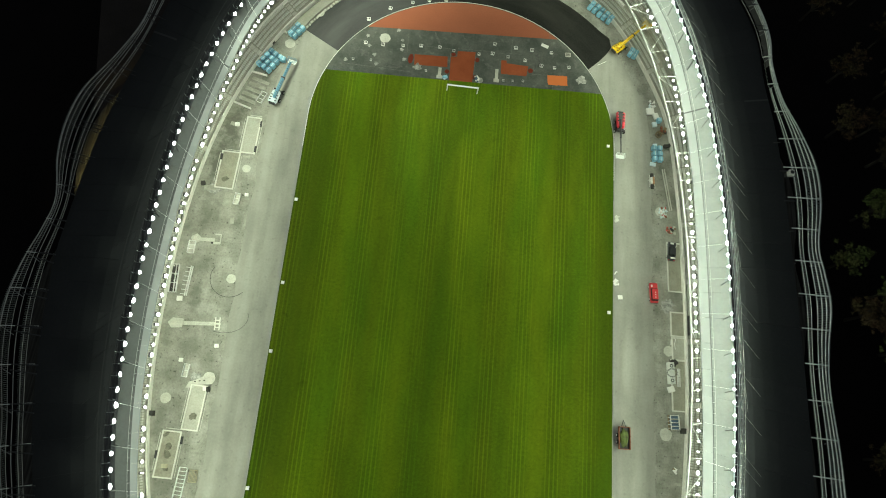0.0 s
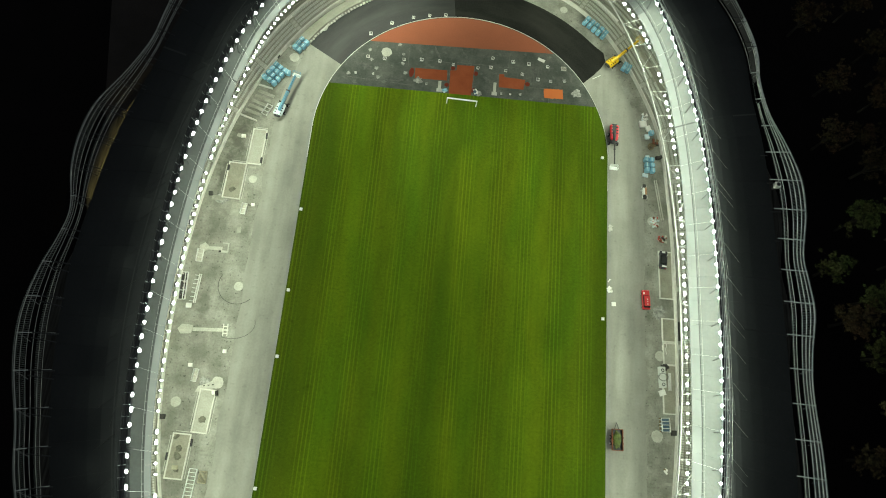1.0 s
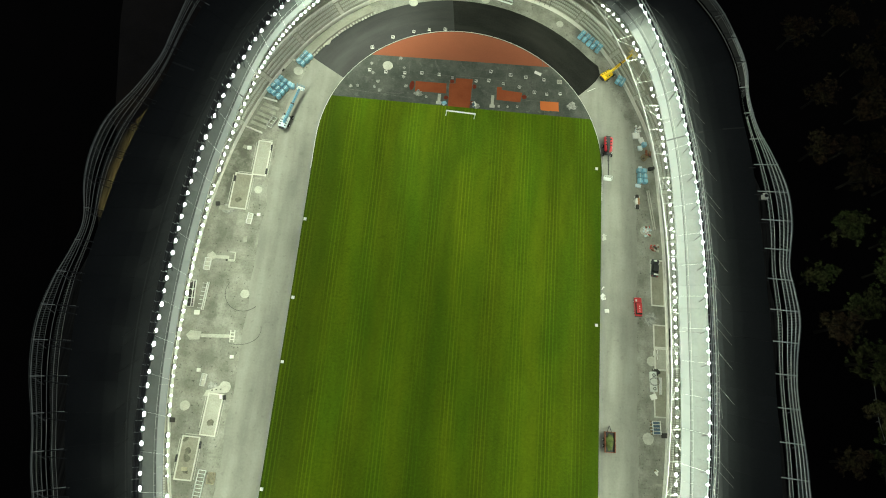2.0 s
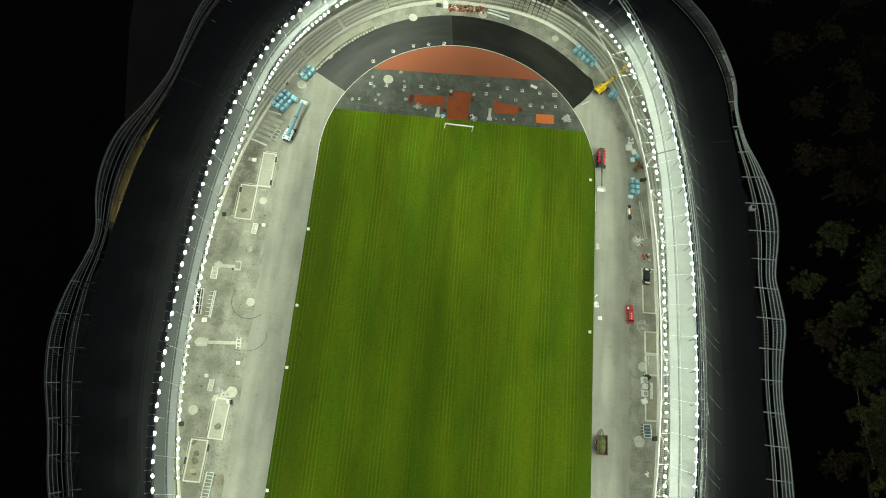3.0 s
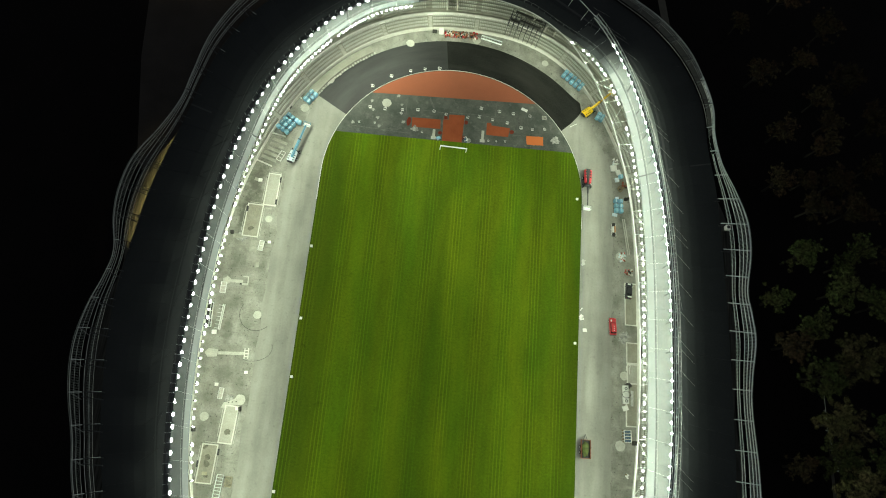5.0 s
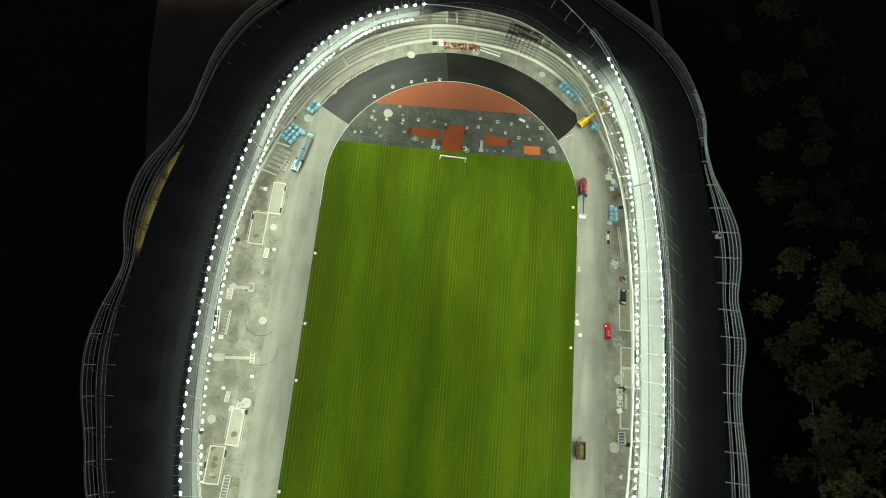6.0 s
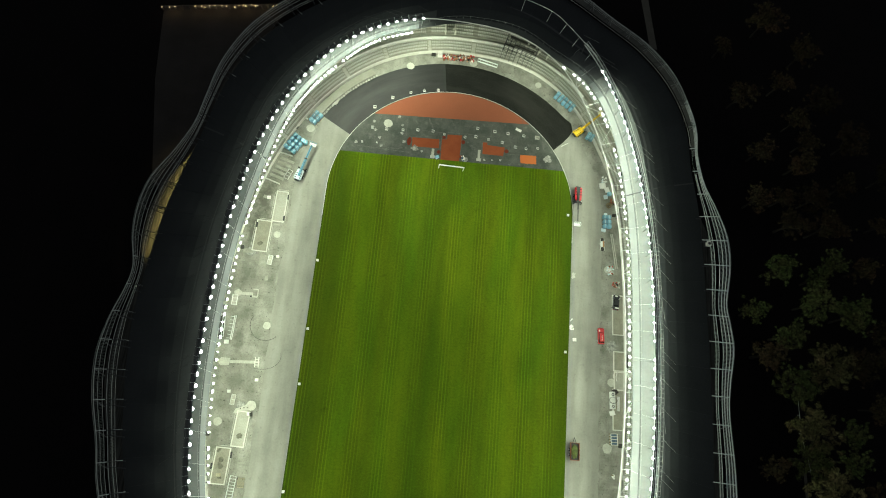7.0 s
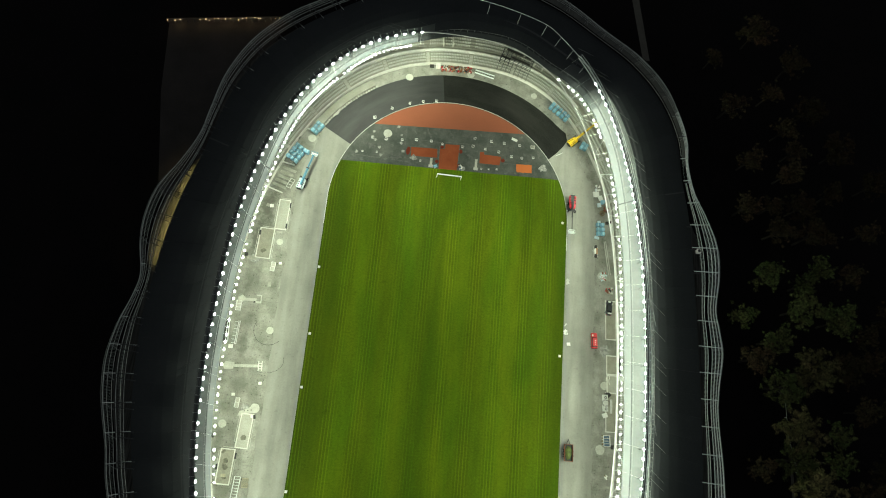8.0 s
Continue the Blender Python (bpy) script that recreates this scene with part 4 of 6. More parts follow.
# the lit edge of the wood, then brown trees with their dimness in the leaf colour
lit = [(94.1, -11.6, 0), (105.6, -38.4, 1), (87.3, -24.0, 2), (97.2, -43.3, 3), (112.1, -7.3, 4), (107.0, -12.6, 2), (104.1, -20.6, 3), (115.3, -23.3, 3), (95.9, -30.3, 0), (100.7, -55.0, 1), (100.1, -63.0, 3), (104.6, -69.4, 1), (113.6, -55.2, 4), (113.0, -62.7, 4), (100.0, -79.0, 3)]
dim = [(121.4, -8.5, 0), (125.7, -26.5, 2), (125.8, -33.5, 4), (117.1, -36.9, 3), (104.4, 38.0, 0), (107.2, 31.0, 4), (104.1, 22.8, 0), (98.6, 11.5, 2), (99.6, 3.2, 4), (107.6, 12.0, 3), (109.5, 2.5, 0), (95.7, 71.9, 1), (100.3, 50.5, 2), (86.3, 43.9, 4), (119.1, 18.1, 2), (129.6, 6.6, 4), (122.0, -48.0, 0), (128.0, -64.0, 3), (118.0, -74.0, 1), (134.0, -20.0, 3), (131.0, -46.0, 1), (82.0, 62.0, 2), (92.0, 26.0, 4), (113.0, 46.0, 3), (121.0, 32.0, 1), (132.0, 22.0, 0), (108.0, 62.0, 0), (90.0, -36.0, 4), (91.0, -66.0, 2), (90.0, 10.0, 4)]
rnd = random.Random(8)
for k, (x, y, kind) in enumerate(lit):
    m = pose(x, y, 0, 0, 0, rnd.uniform(0, 360))
    if k < 5:
        masters[kind].matrix_basis = m
    else:
        copy_thing(masters[kind], m)
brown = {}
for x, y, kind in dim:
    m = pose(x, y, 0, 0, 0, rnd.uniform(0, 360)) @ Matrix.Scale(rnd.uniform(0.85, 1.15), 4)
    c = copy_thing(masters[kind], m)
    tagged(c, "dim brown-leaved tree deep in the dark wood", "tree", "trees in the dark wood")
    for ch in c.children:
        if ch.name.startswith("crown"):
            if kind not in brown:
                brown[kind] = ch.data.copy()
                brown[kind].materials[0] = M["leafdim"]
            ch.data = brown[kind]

# expansion joints across the roof
for side, y in ((1, 3.0), (-1, 1.0)):
    k = min((i for i in range(len(ang)) if math.cos(ang[i]) * side > 0), key=lambda i: abs(oval(*INNER, ang[i]).y - y))
    bm = bmesh.new()
    loft(bm, [[roof_point(ang[k + d], u, 0.035) for u in (0.0, 0.2, 0.4, 0.7, 1.0)] for d in (-2, 2)], False)
    tagged(part("expansion_joint", bm, M["darksteel"]), "dark expansion joint strip across the roof", "roof joint", kind="structure")

# ---- stand seats ----
def seats_mesh():
    vs, fs = [], []

    def brick(c, u, w, hx, hy, hz):
        b = len(vs)
        for dz in (0, hz):
            for a, e in ((-hx, -hy), (hx, -hy), (hx, hy), (-hx, hy)):
                vs.append(c + u * a + w * e + Vector((0, 0, dz)))
        fs.extend([(b + 4, b + 5, b + 6, b + 7), (b, b + 1, b + 5, b + 4), (b + 1, b + 2, b + 6, b + 5), (b + 2, b + 3, b + 7, b + 6), (b + 3, b, b + 4, b + 7)])

    rows = LOW + [(MID[0] + 0.8 * k + 0.45, MID[1] + 0.5 * (k + 1)) for k in range(8)]
    pts = line(FRONT, -70, 250, 0.5)
    for k, (p, out) in enumerate(pts):
        if p.y < -100 or (k % 27) in (0, 1, 2):
            continue
        side = Vector((-out.y, out.x, 0))
        for j, (o, z) in enumerate(rows):
            c = Vector((p.x, p.y, z)) + out * o
            brick(c + Vector((0, 0, 0.3)), side, out, 0.17, 0.2, 0.08)
            brick(c + out * 0.22, side, out, 0.17, 0.05, 0.72)
    me = bpy.data.meshes.new("stand_seats")
    me.from_pydata(vs, [], fs)
    me.materials.append(M["seat"])
    return me


tagged(new("stand_seats", seats_mesh()), "rows of grey plastic stadium seats on the tiers", "seats", kind="stuff")

# gangway steps between the seat blocks
flight = None
pts = line(FRONT, -70, 250, 0.5)
for k in range(1, len(pts), 27):
    p, out = pts[k]
    if p.y < -100:
        continue
    m = Matrix.Translation((p.x, p.y, 0)) @ Matrix.Rotation(math.atan2(out.y, out.x), 4, "Z")
    if flight is None:
        flight = thing("gangway_steps", "pale concrete gangway steps between seat blocks", "steps", "gangway steps", m)
        for j in range(4):
            for h in (0, 1):
                bm = bmesh.new()
                box(bm, (0.6 + 0.75 * j + 0.38 * h - 0.2, 0, 0.6 + 0.42 * j + 0.21 * (h + 1) - 0.1), (0.38, 1.15, 0.22))
                part("step", bm, M["pale"], flight)
    else:
        copy_thing(flight, m)

# portal boxes in the upper tier of the end stand
for ang in (93.5, 71.5):
    p = oval(*FRONT, radians(ang))
    d = Vector((p.x, p.y - CY - 45, 0)).normalized()
    portal = thing("stand_portal", "pale concrete entrance box in the upper tier", "entrance", "stand portals", Matrix.Translation((p.x, p.y, 3.0)) @ Matrix.Rotation(math.atan2(d.y, d.x), 4, "Z"))
    for y in (-1.5, 1.5):
        bm = bmesh.new()
        box(bm, (6.2, y, 0.9), (2.6, 0.35, 2.4), None, 0.03)
        part("side_wall", bm, M["pale"], portal)
    bm = bmesh.new()
    box(bm, (7.6, 0, 1.2), (0.3, 2.65, 2.2))
    part("dark_opening", bm, M["darksteel"], portal)

# ---- infield things ----
M["goalwhite"] = material("fresh_white_paint", (0.9, 0.9, 0.88), 0.5)
goal = thing("football_goal", "white football goal standing at the end of the pitch", "goal", at=pose(-1.05, 10.75, 0.05))
for x in (-3.66, 3.66):
    bm = bmesh.new()
    tube(bm, (x, 0, 0), (x, 0, 2.44), 0.12, 8)
    part("post", bm, M["goalwhite"], goal)
bm = bmesh.new()
box(bm, (0, 0.05, 2.44), (7.56, 0.36, 0.16), None, 0.03)
part("crossbar", bm, M["goalwhite"], goal)

M["dirt"] = material("dark_mark", (0.05, 0.05, 0.045), 0.8)
# floor boxes and drain covers in the end zone
mark = None
BOXES = [(-25.5, 21.2), (-21.3, 21.2), (-16.4, 21.6), (-12.0, 22.2), (-7.4, 22.4), (-3.9, 21.9), (6.1, 25.2), (5.7, 22.4), (2.4, 21.8), (11.4, 24.9), (15.5, 24.8), (9.6, 22.0), (13.9, 21.6), (18.0, 20.6), (21.3, 20.5), (24.9, 21.1), (20.4, 24.7), (-15.3, 34.4), (-11.2, 35.6), (-7.0, 36.4), (-20.6, 31.9), (-25.6, 28.0), (-10.2, 15.4), (8.8, 15.2), (11.1, 15.4), (13.6, 15.7), (-28.0, 16.2), (-23.7, 16.5)]
rnd = random.Random(21)
for x, y in BOXES:
    s = rnd.uniform(0.85, 1.1) * (0.62 if y < 17 else 1)
    m = pose(x, y, 0.02, 0, 0, rnd.uniform(-12, 12)) @ Matrix.Scale(1, 4)
    if mark is None:
        mark = thing("duct_cover", "white square duct cover with dark openings", "duct cover", "duct covers in the end zone", m)
        bm = bmesh.new()
        box(bm, (0, 0, 0.14), (0.8, 0.8, 0.28), None, 0.04)
        part("frame", bm, M["white"], mark)
        for dx in (-0.18, 0.18):
            bm = bmesh.new()
            box(bm, (dx, 0.0, 0.29), (0.24, 0.5, 0.03))
            part("opening", bm, M["dirt"], mark)
    else:
        c = copy_thing(mark, m)
        c.scale = (s, s, 1)
big_box = thing("grated_drain", "square pale drain frame with dark grating", "drain", at=pose(24.6, 24.7, 0.02, 0, 0, 4))
bm = bmesh.new()
box(bm, (0, 0, 0.1), (1.35, 1.15, 0.2), None, 0.04)
part("frame", bm, M["pale"], big_box)
for k in range(4):
    bm = bmesh.new()
    box(bm, (-0.42 + 0.28 * k, 0, 0.21), (0.13, 0.8, 0.03))
    part("slot", bm, M["dirt"], big_box)


def puddle(name, label, x, y, r, seed, mat="pale", rough=0.06, top=0.03):
    bm = bmesh.new()
    slab(bm, blob(x, y, r, seed, 22, rough), 0.0, top)
    return tagged(part(name, bm, M[mat]), label, "concrete patch", "pale concrete patches")


DISCS = [(-21.0, 23.2, 1.3), (-48.0, -15.2, 0.95), (-46.7, -40.8, 1.0), (-55.0, -66.4, 1.05), (-47.3, -61.8, 1.25), (-37.7, 28.2, 1.15), (-43.5, 18.4, 1.2), (-16.3, 43.6, 1.2), (3.2, 47.6, 1.2), (24.2, 42.9, 1.0), (48.9, -47.0, 1.15), (47.9, -64.6, 1.3), (43.2, 26.3, 0.9), (47.6, -14.6, 1.2)]
for k, (x, y, r) in enumerate(DISCS):
    puddle("concrete_disc", "round pale concrete foundation disc set in the ground", x, y, r, k, top=0.045)
SPLASH = [(-25.2, 23.3, 0.45), (-16.7, 23.2, 0.4), (-24.6, 20.6, 0.45), (-16.6, 20.5, 0.45), (-29.8, 15.9, 0.5), (-22.3, 15.8, 0.5), (-23.0, 18.3, 0.5), (-15.7, 17.9, 0.5), (-17.9, 25.9, 0.5), (28.1, 17.9, 1.2), (2.9, 14.6, 0.8), (-12.3, 16.2, 1.0), (48.8, -37.0, 1.5), (46.0, 1.6, 0.6), (-34.6, 11.0, 0.5), (-54.0, -20.8, 1.4), (-49.9, -62.0, 1.2)]
for k, (x, y, r) in enumerate(SPLASH):
    puddle("cement_splash", "thin pale cement splash on the ground", x, y, r, 60 + k, "cement", rough=0.35, top=0.036 if y > 13 else 0.014)
bm = bmesh.new()
slab(bm, rect(18.7, 26.5, 1.9, 0.8, -20), 0.0, 0.16)
tagged(part("foil_sheet", bm, M["white"]), "crumpled white sheet lying on dark asphalt", "sheet")
for x, y, h, w in ((-6.85, 15.2, 3.0, 0.75), (7.05, 16.4, 3.6, 0.75)):
    t = thing("long_jump_board", "pale concrete slab with a wider foot", "slab", "pale concrete slabs", pose(x, y, 0.02))
    bm = bmesh.new()
    box(bm, (0, 0.4, 0.07), (w, h - 0.8, 0.14), None, 0.02)
    part("bar", bm, M["pale"], t)
    bm = bmesh.new()
    box(bm, (0, -h / 2 + 0.4, 0.1), (1.35, 0.9, 0.2), None, 0.03)
    part("foot", bm, M["pale"], t)
bm = bmesh.new()
slab(bm, [(-14.2 + 0.62 * (x + 0.15 * y), 18.3 + 1.35 * y) for x, y in blob(0, 0, 1.0, 5, 22, 0.04)], 0.0, 0.034)
tagged(part("red_runway_end", bm, M["deepred"]), "rounded dark red end of the runway", "runway", kind="structure")
for x, y, w, h in ((1.95, 20.2, 0.9, 1.7), (1.75, 15.2, 0.9, 1.6), (-5.1, 15.9, 1.0, 1.3), (-3.9, 20.9, 1.3, 0.9), (15.4, 18.9, 1.1, 1.5)):
    bm = bmesh.new()
    slab(bm, blob(x, y, (w + h) / 4, int(x * 7), 12, 0.15), 0.0, 0.028)
    tagged(part("rubber_patch", bm, M["deepred"]), "small dark red rubber patch", "rubber patch", "red rubber patches")

# power boxes along the pitch
pbox = None
for x, y in ((-35.9, -21.3), (-35.8, -40.5), (-35.9, -55.2), (-36.0, -81.9), (35.0, 0.7), (35.5, -39.8)):
    m = pose(x, y, 0.05)
    if pbox is None:
        pbox = thing("power_box", "small white power box on the pitch edge", "power box", "power boxes along the pitch", m)
        bm = bmesh.new()
        box(bm, (0, 0, 0.16), (0.66, 0.66, 0.32), None, 0.04)
        part("body", bm, M["white"], pbox)
        bm = bmesh.new()
        box(bm, (0, 0, 0.34), (0.5, 0.5, 0.04))
        part("lid", bm, M["white"], pbox)
    else:
        copy_thing(pbox, m)

# ---- sand pits and frames on the apron ----
M["stepdust"] = material("dusty_concrete_steps", (0.36, 0.365, 0.31), 0.92, noise_scale=0.6, second=(0.24, 0.243, 0.2), amount=1.0, fine=0.1, fine_scale=3)
M["sand"] = material("dirty_sand", (0.31, 0.305, 0.245), 0.95, noise_scale=0.5, second=(0.22, 0.215, 0.17), amount=0.7, fine=0.12, fine_scale=3)
M["sandpale"] = material("pale_sand", (0.40, 0.40, 0.345), 0.95, noise_scale=0.5, second=(0.32, 0.32, 0.27), amount=0.7, fine=0.1, fine_scale=3)


def sand_pit(x, y, w, h, turn, fill, label, edge=0.28):
    t = thing("sand_pit", label, "sand pit", "concrete-edged pits", pose(x, y, 0, 0, 0, turn))
    bm = bmesh.new()
    box(bm, (0, 0, 0.03), (w - edge, h - edge, 0.06))
    part("fill", bm, M[fill], t)
    for dx, dy, sx, sy in ((-w / 2, 0, edge, h + edge), (w / 2, 0, edge, h + edge), (0, -h / 2, w - edge, edge), (0, h / 2, w - edge, edge)):
        bm = bmesh.new()
        box(bm, (dx, dy, 0.14), (sx, sy, 0.28), None, 0.03)
        part("kerbstone", bm, M["edging"], t)
    for dx, dy, sx, sy in ((-w / 2 - 0.5, 0.4, 0.12, h * 0.8), (w / 2 + 0.45, -0.3, 0.12, h * 0.9), (0.2, h / 2 + 0.5, w * 0.9, 0.14)):
        if x > 0:
            continue
        bm = bmesh.new()
        box(bm, (dx, dy, 0.05), (sx, sy, 0.1), None, 0.02)
        part("outer_edging", bm, M["pale"], t)
    return t


sand_pit(-48.4, -6.9, 3.1, 9.0, -1, "sandpale", "long-jump pit with pale sand and concrete edging")
sand_pit(-52.0, -16.0, 3.9, 8.9, -1, "sand", "long-jump pit with dirty sand and concrete edging")
sand_pit(-49.0, -67.8, 3.1, 8.7, -2, "sandpale", "long-jump pit with pale sand and concrete edging")
sand_pit(-52.4, -77.0, 3.5, 8.7, -1, "sand", "long-jump pit with dirty sand and concrete edging")
sand_pit(50.6, -27.8, 3.2, 11.4, 1, "sand", "narrow concrete-edged pit beside the stand wall")
sand_pit(51.6, -40.9, 4.2, 5.3, 1, "sand", "concrete-edged recess beside the stand wall")
sand_pit(51.4, -46.4, 3.4, 5.0, 1, "sandpale", "shallow concrete-edged recess beside the stand wall")
sand_pit(51.0, -54.2, 3.2, 10.8, 1, "sand", "narrow concrete-edged pit beside the stand wall")
# dark tone of hollows in the sand, put into the colour of low mounds
M["damp"] = material("dark_hollow_sand", (0.2, 0.197, 0.155), 0.95, noise_scale=1.2, second=(0.12, 0.117, 0.092), amount=0.9, fine=0.15, fine_scale=5)


def mound(x, y, rx, ry, h, seed, label, mat="damp"):
    """A low uneven mound of loose material."""
    bm = bmesh.new()
    g = bmesh.ops.create_icosphere(bm, subdivisions=3, radius=1.0)["verts"]
    for v in g:
        v.co += v.co * noise.noise(v.co * 1.7 + Vector((seed * 3.1, 0, 0))) * 0.5
        v.co = Vector((v.co.x * rx, v.co.y * ry, max(-0.02, v.co.z * h)))
    ob = tagged(part("sand_mound", bm, M[mat]), label, "sand mound", "mounds of damp sand")
    ob.matrix_basis = pose(x, y, 0.06, 0, 0, seed * 40)
    return ob


# each mound takes the place of a dark hollow
for k, (x, y, rx, ry) in enumerate(((-48.9, -69.5, 0.75, 0.6), (-53.4, -73.3, 0.8, 0.35), (-52.5, -75.5, 0.75, 0.65), (-52.5, -77.0, 0.9, 0.6), (-52.3, -79.7, 0.7, 0.4), (-52.2, -18.2, 0.8, 0.5))):
    mound(x, y, rx, ry, 0.3, k, "low dark mound standing in for a hollow in the pit sand")
slot_first = None
for x, y, turn in ((-50.2, -74.2, 1), (-54.55, -77.2, 1), (-46.6, -3.9, 1), (-46.85, -10.3, 1), (-53.85, -13.0, 1)):
    m = pose(x, y, 0, 0, 0, turn)
    if slot_first is None:
        slot_first = thing("drain_slot", "narrow black drain box beside the pit edging", "drain", "drain slots", m)
        bm = bmesh.new()
        box(bm, (0, 0, 0.16), (0.42, 1.5, 0.32), None, 0.03)
        part("body", bm, M["dirt"], slot_first)
        bm = bmesh.new()
        box(bm, (0, 0, 0.335), (0.24, 1.3, 0.03))
        part("grate", bm, M["darksteel"], slot_first)
    else:
        copy_thing(slot_first, m)


def frame_of_bars(x, y, w, h, turn, rungs, label, name="steel_frame", mat="whitesteel", floor=None):
    t = thing(name, label, "frame", "frames lying on the apron", pose(x, y, 0, 0, 0, turn))
    for sx in (-1, 1):
        bm = bmesh.new()
        box(bm, (sx * w / 2, 0, 0.3), (0.12, h, 0.6), None, 0.03)
        part("side_rail", bm, M[mat], t)
    for k in range(rungs):
        bm = bmesh.new()
        box(bm, (0, mix(-h / 2, h / 2, k / (rungs - 1)), 0.3), (w, 0.09, 0.2))
        part("rung", bm, M[mat], t)
    if floor:
        bm = bmesh.new()
        box(bm, (0, 0, 0.05), (w - 0.2, h - 0.2, 0.08))
        part("bottom", bm, M[floor], t)
    return t


shaft = frame_of_bars(-58.4, -41.9, 1.5, 6.1, 4, 4, "white steel frame over a dark open shaft", floor="dirt")
bm = bmesh.new()
box(bm, (0.22, 0, 0.34), (0.1, 6.0, 0.4), None, 0.02)
part("middle_rail", bm, M["whitesteel"], shaft)
r = random.Random(31)
for k in range(14):
    bm = bmesh.new()
    box(bm, (0, 0, 0), (r.uniform(0.15, 0.5), r.uniform(0.1, 0.35), 0.12), pose(r.uniform(-0.5, 0.5), r.uniform(-2.8, 2.8), 0.16, 0, 0, r.uniform(0, 90)))
    part("debris", bm, M[r.choice(("pale", "cement", "dirt"))], shaft)
comb = thing("comb_rail", "white steel double rail with short side bars", "frame", "frames lying on the apron", pose(-55.4, -42.2, 0, 0, 0, -1.5))
for dx in (-0.02, 0.34):
    bm = bmesh.new()
    box(bm, (dx, 0, 0.32), (0.13, 6.5, 0.5), None, 0.03)
    part("side_rail", bm, M["whitesteel"], comb)
for k in range(7):
    bm = bmesh.new()
    box(bm, (-0.55, mix(-2.9, 2.9, k / 6), 0.2), (1.0, 0.09, 0.16))
    part("side_bar", bm, M["whitesteel"], comb)
frame_of_bars(-56.2, -34.7, 1.3, 2.8, 0, 4, "small white slatted frame", floor="pale")
frame_of_bars(-52.1, -60.7, 1.0, 2.6, -3, 3, "small white bench frame", floor="pale")
frame_of_bars(-48.7, -22.7, 1.1, 2.6, -4, 3, "small white bench frame", floor="pale")
frame_of_bars(-48.9, -82.4, 1.5, 6.5, -3, 10, "pale steel ladder frame lying on the ground", "ladder_frame", "steel")
frame_of_bars(-46.7, -80.6, 2.2, 1.5, 90, 7, "pale timber pallet lying on the ground", "pallet", "palewood")
frame_of_bars(-47.6, 3.0, 1.3, 2.9, -22, 4, "cream steel trolley frame", "trolley", "whitesteel")


def block(name, label, category, x, y, sx, sy, sz, turn=0, mat="pale", z=0.0, group=""):
    bm = bmesh.new()
    box(bm, (0, 0, sz / 2), (sx, sy, sz), None, min(0.05, sz * 0.2))
    ob = tagged(part(name, bm, M[mat]), label, category, group)
    ob.matrix_basis = pose(x, y, z, 0, 0, turn)
    return ob


for x, y, s in ((-46.8, -21.5, 0.8), (-47.0, -55.2, 0.85), (-53.5, -58.7, 0.85), (-51.9, -4.6, 1.0), (-56.4, -46.1, 1.15), (38.0, -36.1, 1.0)):
    block("concrete_block", "square pale concrete block on the apron", "block", x, y, s, s * 0.9, 0.4, 5, "white", group="concrete blocks")
block("dark_cabinet", "small dark cabinet against the wall", "cabinet", -56.9, -69.6, 1.0, 1.0, 1.0, 4, "dirt")
block("timber_crate", "low pale timber crate in the sand", "crate", -52.5, -79.2, 1.2, 0.8, 0.35, 3, "palewood", 0.06)
block("dark_crate", "dark crate against the wall", "crate", 51.6, -63.6, 1.3, 1.1, 0.9, 3, "dirt")
block("rubble_bag", "dark rubble bag beside the stand wall", "bag", 49.8, 2.6, 0.8, 0.8, 0.7, 30, "dirt")
block("rubble_bag", "dark rubble bag beside the stand wall", "bag", -56.6, -19.9, 0.9, 0.9, 0.7, 10, "dirt")
block("rubble_bag", "dark rubble bag beside the stand wall", "bag", -52.4, 14.2, 0.9, 0.9, 0.7, 40, "dirt")

head = thing("pit_head_slab", "rough pale concrete slab at the head of the pit", "slab", at=pose(-48.9, -62.6, 0, 0, 0, 12))
bm = bmesh.new()
slab(bm, [(-2.9, -0.9), (-1.6, -1.1), (0.2, -0.7), (2.4, -0.6), (2.9, 0.3), (2.2, 1.1), (0.9, 1.0), (-0.6, 0.5), (-2.2, 0.2)], 0.0, 0.11)
part("slab", bm, M["pale"], head)
bm = bmesh.new()
box(bm, (1.0, -1.6, 0.45), (0.75, 0.8, 0.5), None, 0.05)
part("white_lid", bm, M["white"], head)
bm = bmesh.new()
box(bm, (1.55, -1.8, 0.4), (0.5, 1.0, 0.8), None, 0.04)
part("black_box", bm, M["dirt"], head)
for k in range(3):
    bm = bmesh.new()
    box(bm, (-1.0 + 0.9 * k, 0.1, 0.12), (0.35, 0.2, 0.04))
    part("bolt_plate", bm, M["dirt"], head)
for x, y, w, h, turn in ((-50.6, -23.0, 2.0, 3.2, -4), (-48.9, -27.8, 0.9, 1.4, 3), (-55.0, -20.7, 2.6, 1.2, 6), (-48.5, -12.3, 1.5, 0.5, 2), (50.5, -74.3, 2.6, 0.5, 3), (-53.0, -4.4, 0.95, 0.95, -14)):
    bm = bmesh.new()
    box(bm, (0, 0, 0.03), (w, h, 0.06), None, 0.02)
    ob = tagged(part("floor_slab", bm, M["stepdust"]), "thin dusty concrete slab lying on the apron", "slab", "thin slabs on the apron")
    ob.matrix_basis = pose(x, y, 0, 0, 0, turn)
# plain dark panel at the recess's east side
bm = bmesh.new()
box(bm, (0, 0, 0.5), (0.9, 4.4, 1.0), None, 0.03)
ob = tagged(part("site_hoarding", bm, M["dirt"]), "dark upright panel standing in the concrete recess", "hoarding")
ob.matrix_basis = pose(53.2, -41.1, 0.06, 0, 0, 1)
